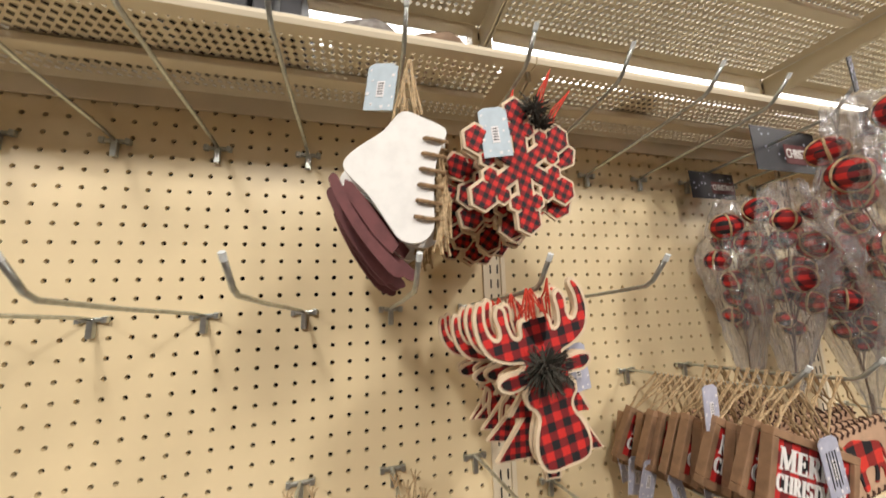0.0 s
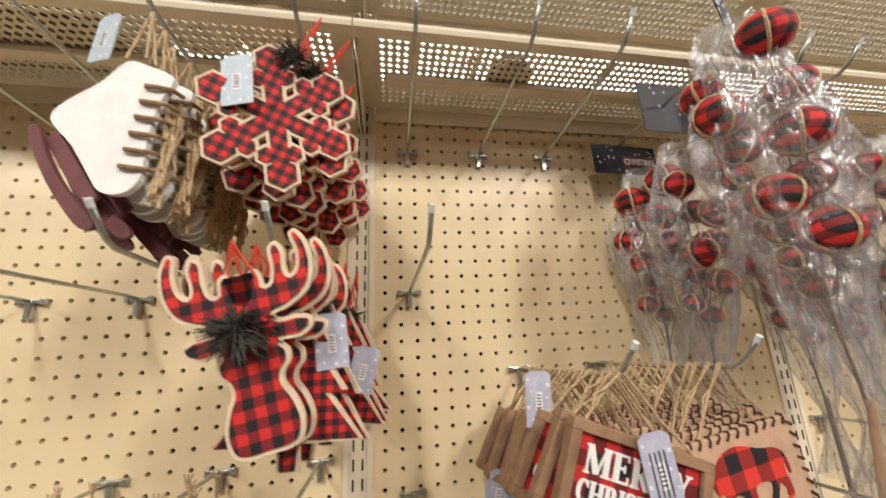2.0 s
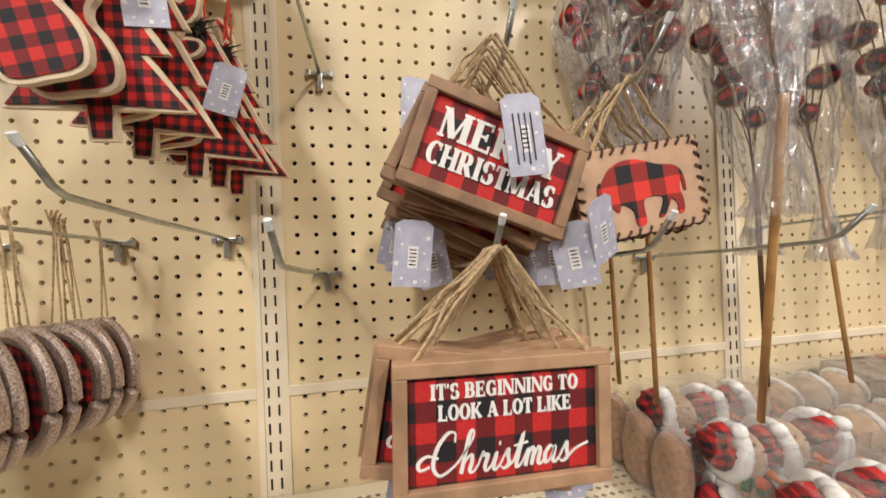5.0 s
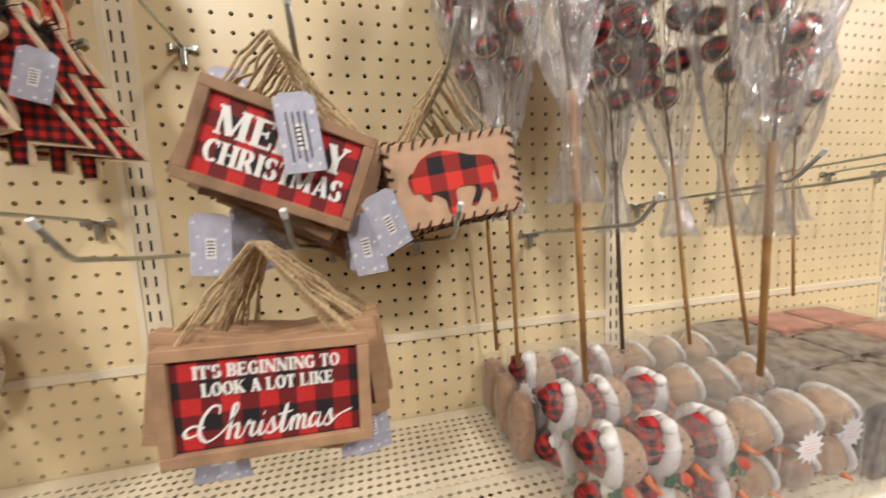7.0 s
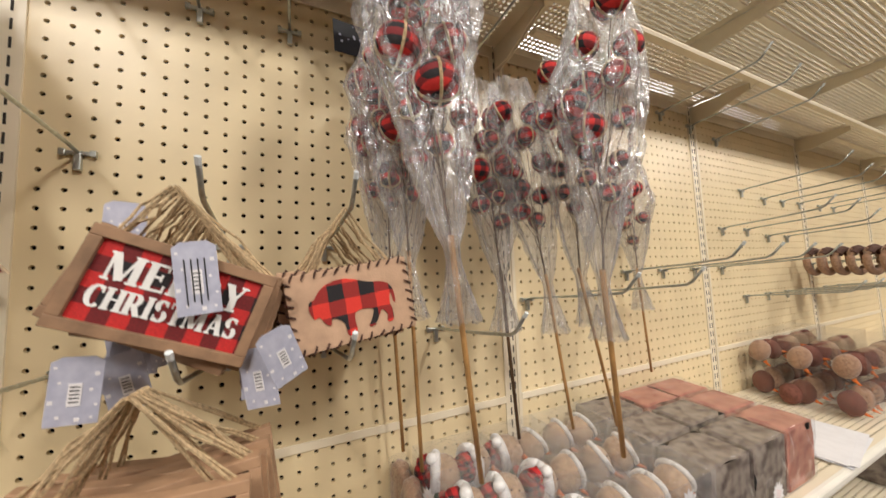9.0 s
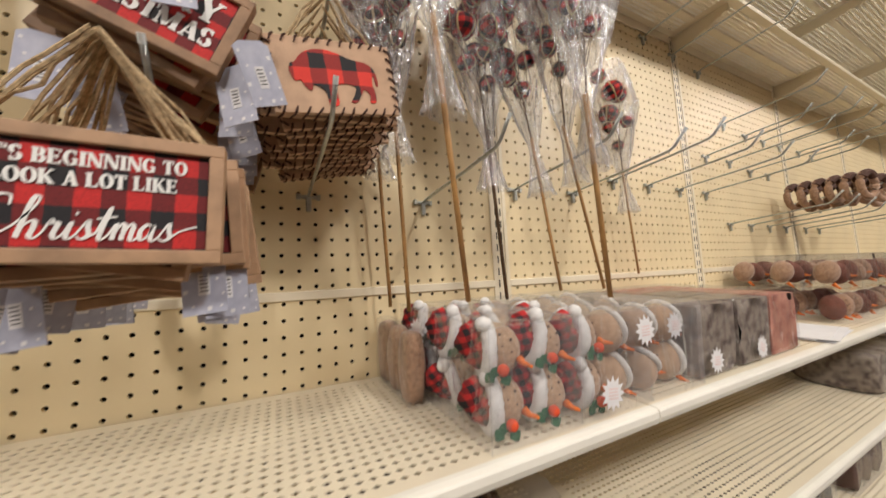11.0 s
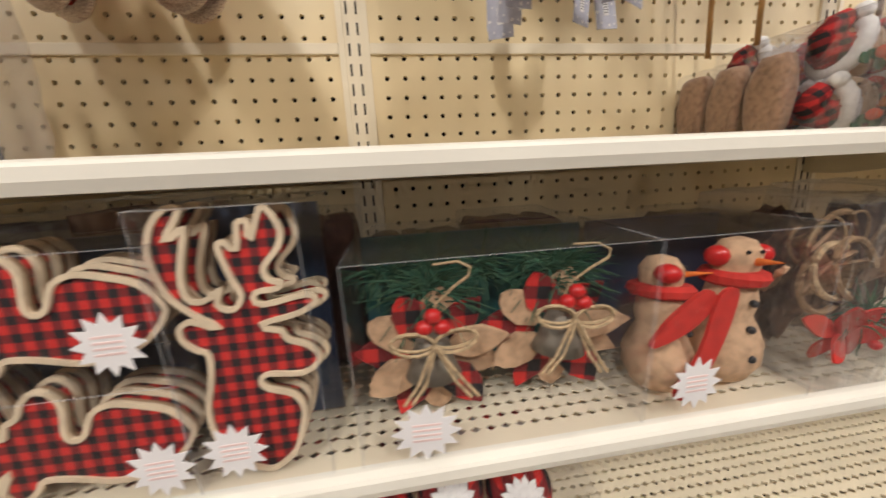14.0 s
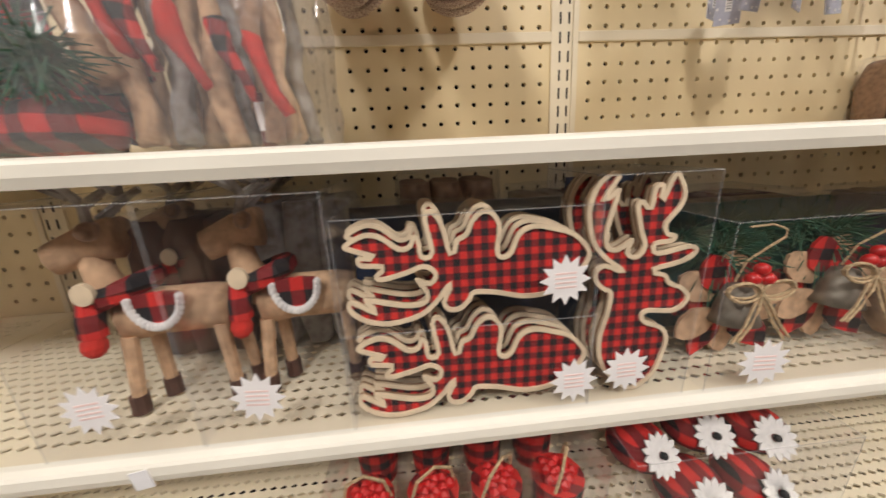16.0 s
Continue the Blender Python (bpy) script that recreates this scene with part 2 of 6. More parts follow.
def box(bm, x0, x1, y0, y1, z0, z1, bevel=0.0):
    r = bmesh.ops.create_cube(bm, size=1.0)
    for v in r["verts"]:
        v.co = Vector((x0 + (v.co.x + 0.5) * (x1 - x0), y0 + (v.co.y + 0.5) * (y1 - y0), z0 + (v.co.z + 0.5) * (z1 - z0)))
    if bevel:
        edges = list({e for v in r["verts"] for e in v.link_edges})
        bmesh.ops.bevel(bm, geom=edges, offset=bevel, segments=2, affect="EDGES", profile=0.5)
    return bm


def boxm(x0, x1, y0, y1, z0, z1, bevel=0.0):
    return box(bmesh.new(), x0, x1, y0, y1, z0, z1, bevel)


def tube(bm, pts, r, seg=6, taper=None):
    """A round wire along points."""
    pts = [Vector(p) for p in pts]
    rings = []
    for i, p in enumerate(pts):
        d = (pts[min(i + 1, len(pts) - 1)] - pts[max(i - 1, 0)]).normalized()
        a = d.cross(Vector((0.3, 0.2, 1))).normalized() if abs(d.z) < 0.95 else d.cross(Vector((1, 0.1, 0))).normalized()
        b = d.cross(a)
        rr = r if taper is None else r * (1 + (taper - 1) * i / (len(pts) - 1))
        rings.append([bm.verts.new(p + rr * (math.cos(k * math.tau / seg) * a + math.sin(k * math.tau / seg) * b)) for k in range(seg)])
    for u, v in zip(rings, rings[1:]):
        for k in range(seg):
            bm.faces.new((u[k], u[(k + 1) % seg], v[(k + 1) % seg], v[k]))
    bm.faces.new(rings[0][::-1])
    bm.faces.new(rings[-1])
    return bm


def ball(bm, c, r, sub=2, squash=(1, 1, 1)):
    res = bmesh.ops.create_icosphere(bm, subdivisions=sub, radius=r)
    for v in res["verts"]:
        v.co = Vector(c) + Vector((v.co.x * squash[0], v.co.y * squash[1], v.co.z * squash[2]))
    return bm


def smooth_loop(pts, n=4):
    """A closed Catmull-Rom curve through points."""
    out = []
    k = len(pts)
    for i in range(k):
        p0, p1, p2, p3 = (np.array(pts[(i + j - 1) % k], float) for j in range(4))
        for s in range(n):
            t = s / n
            out.append(tuple(0.5 * (2 * p1 + (p2 - p0) * t + (2 * p0 - 5 * p1 + 4 * p2 - p3) * t * t + (3 * p1 - p0 - 3 * p2 + p3) * t ** 3)))
    return out


def inset(pts, d):
    """The outline moved inwards by d along its corner normals."""
    a = np.array(pts, float)
    area = 0.5 * np.sum(a[:, 0] * np.roll(a[:, 1], -1) - np.roll(a[:, 0], -1) * a[:, 1])
    t = np.roll(a, -1, 0) - np.roll(a, 1, 0)
    t /= np.maximum(np.linalg.norm(t, axis=1), 1e-9)[:, None]
    n = np.stack([-t[:, 1], t[:, 0]], 1) * (1 if area > 0 else -1)
    return [tuple(p) for p in a + d * n]


def slab(pts, y0, y1):
    """Verts and faces of an outline in x and z, from y0 (front) to y1 (back)."""
    n = len(pts)
    v = [(x, y0, z) for x, z in pts] + [(x, y1, z) for x, z in pts]
    f = [list(range(n)), list(range(2 * n - 1, n - 1, -1))]
    f += [[i, n + i, n + (i + 1) % n, (i + 1) % n] for i in range(n)]
    return v, f


def perforated(name, nx, nz, px, pz, hole, depth, sides, mat, parent, x0=0.0, z0=0.0, pads=(0, 0, 0, 0), skip=None, turn=0.0):
    """A sheet in x and z at y = 0 with real holes that go depth deep; pads: plain borders left, right, below, above."""
    V, F = [], []
    for i in range(nx):
        for j in range(nz):
            cx, cz = x0 + (i + 0.5) * px, z0 + (j + 0.5) * pz
            b = len(V)
            if skip and skip(i, j):
                V += [(cx - px / 2, 0, cz - pz / 2), (cx + px / 2, 0, cz - pz / 2), (cx + px / 2, 0, cz + pz / 2), (cx - px / 2, 0, cz + pz / 2)]
                F.append((b, b + 1, b + 2, b + 3))
                continue
            for k in range(sides):
                a = math.tau * (k + 0.5) / sides + math.pi * 1.0
                ux, uz = math.cos(a), math.sin(a)
                s = 1 / max(abs(ux), abs(uz))
                V.append((cx + ux * s * px / 2, 0, cz + uz * s * pz / 2))
            for k in range(sides):
                a = math.tau * (k + 0.5) / sides + math.pi + turn
                V.append((cx + hole[0] * math.cos(a), 0, cz + hole[1] * math.sin(a)))
            for k in range(sides):
                V.append((V[b + sides + k][0], depth, V[b + sides + k][2]))
            for k in range(sides):
                q = (k + 1) % sides
                F.append((b + k, b + q, b + sides + q, b + sides + k))
                F.append((b + sides + k, b + sides + q, b + 2 * sides + q, b + 2 * sides + k))
            if sides == 8:
                # the four corners beyond the octagon's rim
                for sx, sz in ((1, 1), (-1, 1), (-1, -1), (1, -1)):
                    co = (cx + sx * px / 2, 0, cz + sz * pz / 2)
                    near = sorted(range(sides), key=lambda k: (V[b + k][0] - co[0]) ** 2 + (V[b + k][2] - co[2]) ** 2)[:2]
                    V.append(co)
                    F.append((len(V) - 1, b + near[0], b + near[1]))
    l, r, d, u = pads
    X0, X1, Z0, Z1 = x0, x0 + nx * px, z0, z0 + nz * pz
    for a0, a1, c0, c1 in ((X0 - l, X0, Z0 - d, Z1 + u), (X1, X1 + r, Z0 - d, Z1 + u), (X0, X1, Z0 - d, Z0), (X0, X1, Z1, Z1 + u)):
        if a1 - a0 > 1e-6 and c1 - c0 > 1e-6:
            b = len(V)
            V += [(a0, 0, c0), (a1, 0, c0), (a1, 0, c1), (a0, 0, c1)]
            F.append((b, b + 1, b + 2, b + 3))
    key, inv = np.unique(np.round(np.array(V), 5), axis=0, return_inverse=True)
    inv = inv.ravel()
    return link_mesh(name, key.tolist(), [[int(inv[i]) for i in f] for f in F], mat, parent)


# ---- the gondola shelving ----
INCH = 0.0254
BAY = 30 * INCH
SEAM = 1.1 + 0.5 * INCH
Z1, Z2, Z3, Z4 = 0.942, 0.722, 0.54, 0.34
DEEP = 0.298
SLOPE = 3.0


def deck_z(z, y):
    """The height of a sloping deck at y."""
    return z + math.tan(radians(SLOPE)) * y
TOP = 1.85
BAYS = range(-2, 6)

floor = part("floor", boxm(-8, 12, -6, 6, -0.1, 0), M_FLOOR)
tagged(floor, "polished pale store floor", "floor", kind="structure")
ceiling = part("ceiling", boxm(-8, 12, -6, 6, 4.2, 4.3), M_CEIL)
tagged(ceiling, "white tiled store ceiling high above the aisle", "ceiling", kind="structure")
for nm, b in (("wall_west", (-8.1, -8, -6, 6, 0, 4.2)), ("wall_east", (12, 12.1, -6, 6, 0, 4.2)), ("wall_south", (-8, 12, -6.1, -6, 0, 4.2)), ("wall_north", (-8, 12, 6, 6.1, 0, 4.2))):
    tagged(part(nm, boxm(*b), M_WALL), "plain painted store wall", "wall", kind="structure")

# the opposite face of the aisle: unseen plain panel, added to limit bounced light
opp = thing("opposite_panel", "unseen plain dark panel standing in for shelving across the aisle", "shelving", kind="structure")
part("panel", boxm(-7, 11, -2.0, -1.9, 0, 2.0), M_AISLEPANEL, opp)

upper_mesh = lower_mesh = None
for n in BAYS:
    bx = n * BAY
    g = thing("pegboard_bay", "cream perforated pegboard back panel of store shelving", "pegboard", pose(bx, 0, 0), "pegboard bays", "structure")
    if upper_mesh is None:
        u = perforated("upper_panel", 28, 30, INCH, INCH, (0.0034, 0.0034), 0.006, 8, M_BOARD, g, INCH, 1.1 - 0.5 * INCH, (0.2 * INCH, 0.2 * INCH, 0, 0.004))
        l = perforated("lower_panel", 28, 29, INCH, INCH, (0.0034, 0.0034), 0.006, 8, M_BOARD, g, INCH * 1.1, 1.1 - 29.5 * INCH, (0.3 * INCH, 0.1 * INCH, 0, 0))
        upper_mesh, lower_mesh = u.data, l.data
        bm = boxm(0.8 * INCH, BAY - 0.8 * INCH, -0.0035, 0.0, 1.1 - 0.82 * INCH, 1.1 - 0.25 * INCH, 0.0015)
        rail_mesh = part("seam_rail", bm, M_METAL, g).data
        # dark sheet behind the panels, so the holes look shaded
        back_mesh = part("hole_shade_sheet", boxm(0, BAY, 0.009, 0.014, 0.1, TOP + 0.004), M_HOLESHADE, g).data
    else:
        for nm, me in (("upper_panel", upper_mesh), ("lower_panel", lower_mesh), ("seam_rail", rail_mesh), ("hole_shade_sheet", back_mesh)):
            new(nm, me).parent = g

# uprights with two columns of slots, dark bars painted as the openings' shade
post = None
for n in range(-2, 7):
    if post is None:
        post = thing("upright_post", "cream slotted steel shelving upright", "upright post", pose(n * BAY, 0, 0), "shelving uprights", "structure")
        bm = bmesh.new()
        for x0, x1, y0 in ((-0.0205, -0.0125, -0.003), (0.0125, 0.0205, -0.003), (-0.0125, 0.0125, -0.0005)):
            box(bm, x0, x1, y0, 0.03, 0.1, 2.1)
        part("channel", bm, M_METAL, post)
        bm = bmesh.new()
        k = 0
        while 0.4 + k * INCH < 2.08:
            for sx in (-0.0065, 0.0065):
                z = 0.4 + k * INCH
                box(bm, sx - 0.0013, sx + 0.0013, -0.0012, 0.0, z - 0.0075, z + 0.0075)
            k += 1
        part("slot_shade_bars", bm, M_SLOT, post)
    else:
        copy_thing(post, pose(n * BAY, 0, 0))


def shelf(z, depth, lip, label, lip_mat=None, y_back=-0.003, px=0.0125, hole=(0.0052, 0.0034), width=BAY):
    """A steel deck with diamond perforations, a rounded front lip and two brackets."""
    s = thing("shelf", label, "shelf", None, "shelves")
    nx, ny = int((width - 0.06) / px), int((depth - 0.03) / px)
    deck = perforated("deck", nx, ny, px, px, hole, 0.0016, 4, M_METAL, s, (width - nx * px) / 2, 0.018, ((width - nx * px) / 2 - 0.001, (width - nx * px) / 2 - 0.001, 0.018, depth - 0.018 - ny * px - 0.004), turn=math.pi / 4)
    deck.matrix_basis = Matrix(((1, 0, 0, 0), (0, 0, -1, y_back), (0, -1, 0, 0), (0, 0, 0, 1)))
    e = y_back - depth
    prof = [(e + 0.006, 0.0008), (e + 0.001, 0.0006), (e - 0.0045, -0.001), (e - 0.0062, -0.0034), (e - 0.0068, -lip * 0.6), (e - 0.0045, -lip), (e + 0.012, -lip), (e + 0.012, -lip + 0.002), (e + 0.0, -lip + 0.002), (e + 0.0, -0.002), (e + 0.006, -0.002)]
    v, f = slab(prof, 0.001, width - 0.001)
    link_mesh("front_lip", [(q, p, z) for p, q, z in v], f, lip_mat or M_LIP, s)
    bm = bmesh.new()
    box(bm, 0.04, width - 0.04, y_back - depth * 0.52, y_back - depth * 0.52 + 0.02, -0.014, -0.003, 0.002)
    part("stiffener", bm, M_METAL, s)
    part("rear_flange", boxm(0.022, width - 0.022, y_back - 0.003, y_back, -0.03, -0.0018), M_METAL, s)
    for x0, x1 in ((0.0015, 0.0045), (width - 0.0045, width - 0.0015)):
        v, f = slab([(y_back, -0.003), (y_back, -0.055), (y_back - 0.05, -0.055), (y_back - depth + 0.02, -0.022), (y_back - depth + 0.02, -0.003)], x0, x1)
        link_mesh("bracket", [(b, a, c) for a, b, c in v], f, M_METAL, s)
    return s


def shelf_row(z, depth, lip, label, bays=BAYS, slope=SLOPE, **kw):
    s = shelf(z, depth, lip, label, **kw)
    ks = list(bays)
    s.matrix_world = pose(ks[0] * BAY, 0, z, slope)
    for n in ks[1:]:
        copy_thing(s, pose(n * BAY, 0, z, slope))


shelf_row(Z1, DEEP, 0.018, "cream steel shelf with perforated deck and plain front lip", range(-3, 6, 2), width=2 * BAY)
shelf_row(Z2, DEEP, 0.018, "cream steel shelf with perforated deck and plain front lip", range(-3, 6, 2), width=2 * BAY)
shelf_row(Z3, DEEP, 0.018, "cream steel shelf with perforated deck and plain front lip", range(-3, 6, 2), width=2 * BAY)
shelf_row(Z4, DEEP, 0.018, "cream steel shelf with perforated deck and plain front lip", range(-3, 6, 2), width=2 * BAY)
shelf_row(1.867, 0.175, 0.013, "narrow cream perforated shelf above the pegboard", lip_mat=M_METAL, hole=(0.004, 0.004), px=0.0115, slope=0.0)
shelf_row(2.072, 0.36, 0.03, "upper cream perforated shelf open at the back", lip_mat=M_METAL, hole=(0.0048, 0.0048), px=0.0135, slope=0.0)
part("base_plinth", boxm(-2 * BAY, 6 * BAY, -0.36, -0.01, 0.0, 0.12), M_METAL)
tagged(bpy.data.objects["base_plinth"], "cream kick plate at the foot of the shelving", "plinth", kind="structure")

# long fluorescent fixtures under the ceiling of the next aisle
M_DIFFUSER = bpy.data.materials.new("lit_diffuser")
M_DIFFUSER.use_nodes = True
glow = M_DIFFUSER.node_tree.nodes["Principled BSDF"]
glow.inputs["Emission Color"].default_value = (1.0, 0.96, 0.92, 1)
glow.inputs["Emission Strength"].default_value = 5.0
fixture = None
for lx in (-3.3, -0.5, 2.3, 5.1, 7.9):
    if fixture is None:
        fixture = thing("strip_light", "long white fluorescent ceiling light, switched on", "ceiling light", pose(lx, 2.25, 4.0), "strip lights")
        part("housing", boxm(-1.39, 1.39, -0.28, 0.28, 0.02, 0.2, 0.01), M_WALL, fixture)
        part("diffuser", boxm(-1.37, 1.37, -0.25, 0.25, 0.0, 0.019, 0.004), M_DIFFUSER, fixture, "glowing white diffuser")
    else:
        copy_thing(fixture, pose(lx, 2.25, 4.0))

# ---- peg hooks ----
def hook_mesh(length):
    h = thing("peg_hook", "zinc wire display hook fixed in the pegboard", "display hook", None, "peg hooks")
    bm = bmesh.new()
    tube(bm, [(0, -0.002, 0.0), (0, -0.03, 0.004), (0, -length * 0.6, 0.013), (0, -length + 0.024, 0.021), (0, -length + 0.014, 0.0265), (0, -length - 0.008, 0.052)], 0.0025, 8)
    part("wire", bm, M_ZINC, h, smooth=True)
    bm = boxm(-0.016, 0.016, -0.006, -0.0005, -0.003, 0.003, 0.0015)
    box(bm, -0.004, 0.004, -0.008, -0.001, -0.024, 0.002, 0.0012)
    box(bm, -0.0185, -0.012, -0.0075, -0.001, -0.0045, 0.0045, 0.001)
    box(bm, 0.012, 0.0185, -0.0075, -0.001, -0.0045, 0.0045, 0.001)
    part("back_plate", bm, M_ZINC, h)
    bm = bmesh.new()
    tube(bm, [(0, -length - 0.004, 0.0465), (0, -length - 0.0085, 0.0525)], 0.0028, 8)
    part("tip_cap", bm, M_TIP, h)
    return h


ZA, ZB, ZC0, ZC1, ZD = 1.778, 1.531, 1.299, 1.405, 1.246
spots = [(x, ZA) for x in (-0.69, -0.563, -0.436, -0.309, -0.182, -0.05, 0.077, 0.206, 0.333, 0.458, 0.585, 0.66)]
spots += [(x, ZB) for x in (-0.69, -0.563, -0.436, -0.307, -0.18, -0.05, 0.077)]
spots += [(-0.05, ZC0), (-0.178, ZC0), (-0.305, ZC0), (0.25, ZC1), (0.385, ZC1), (0.078, ZD), (0.25, ZD), (0.383, ZD)]
spots += [(0.586, ZD + 0.002), (0.81, 1.29), (0.99, 1.295), (1.146, 1.341), (1.302, 1.341), (1.46, 1.341), (1.612, 1.341), (1.747, 1.24), (1.90, 1.24), (2.05, 1.24), (2.2, 1.24)]
spots += [(1.358, 1.818), (1.51, 1.8), (1.66, 1.778), (1.79, 1.61), (1.95, 1.59), (2.1, 1.59), (2.25, 1.59), (1.64, 1.47), (1.8, 1.47), (1.95, 1.45), (2.1, 1.45), (2.3, 1.34), (2.45, 1.34), (2.6, 1.34), (2.45, 1.59), (2.6, 1.59), (2.4, 1.24), (2.55, 1.24)]
hook = hook_mesh(0.258)
hook.matrix_world = pose(spots[0][0], 0, spots[0][1])
for x, z in spots[1:]:
    copy_thing(hook, pose(x, 0, z, 0, 0, -4.5 if z == ZB and x < -0.2 else random.uniform(-2.5, 2.5)))

# ---- small makers for products ----
# pale see-through colour for the highlights along clear box edges
M_EDGEGLINT = material("pvc_edge_glint", (0.8, 0.82, 0.85), 0.2, alpha=0.15)
M_INK = material("black_ink", (0.02, 0.02, 0.02), 0.7, spots=0.2)
M_PLAIDDARK = plaid("plaid_in_shade", 0.0065, red=(0.5, 0.02, 0.02))
M_COPPER = material("reddish_plush", (0.2, 0.075, 0.05), 0.95, spots=0.4, scale=120, bump=0.7)
M_KRAFT = material("kraft_card", (0.4, 0.28, 0.19), 0.85, spots=0.25, scale=60, bump=0.2)
M_LIGHTFRAME = material("light_brown_wood_frame", (0.46, 0.28, 0.16), 0.6, spots=0.35, scale=40, bump=0.25)
M_PAPER = material("white_paper", (0.8, 0.8, 0.82), 0.5, spots=0.06)
M_GREYFUR = material("grey_antler_cloth", (0.42, 0.4, 0.38), 0.9, color2=(0.2, 0.17, 0.15), scale=70, bump=0.5)


def lettering(txt, width, height, mat, parent, x, y, z, bold=0.0, slant=0.0, basis=None):
    """Flat raised letters in x and z, centred at x, z, stretched to a width and height."""
    c = bpy.data.curves.new("lettering", "FONT")
    c.body, c.extrude, c.offset, c.shear = txt, 0.01, bold, slant
    c.align_x, c.align_y = "CENTER", "CENTER"
    ob = new("lettering", c)
    me = bpy.data.meshes.new_from_object(ob.evaluated_get(bpy.context.evaluated_depsgraph_get()))
    bpy.data.objects.remove(ob)
    co = np.zeros(len(me.vertices) * 3)
    me.vertices.foreach_get("co", co)
    co = co.reshape(-1, 3)
    lo, hi = co.min(0), co.max(0)
    out = np.empty_like(co)
    out[:, 0] = x + ((co[:, 0] - lo[0]) / (hi[0] - lo[0]) - 0.5) * width
    out[:, 2] = z + ((co[:, 1] - lo[1]) / (hi[1] - lo[1]) - 0.5) * height
    out[:, 1] = y - (co[:, 2] - lo[2]) / (hi[2] - lo[2]) * 0.0008
    me.vertices.foreach_set("co", out.ravel())
    me.materials.clear()
    me.materials.append(mat)
    o = new("lettering", me)
    o.parent = parent
    if basis is not None:
        o.matrix_basis = basis
    return o


def arc(cx, cz, rx, rz, a0, a1, thin, thick, n=12):
    """A curved pen stroke, thick where it runs upright: points with their widths."""
    out = []
    for k in range(n + 1):
        a = radians(a0 + (a1 - a0) * k / n)
        out.append((cx + rx * math.cos(a), cz + rz * math.sin(a), thin + (thick - thin) * abs(math.cos(a))))
    return out


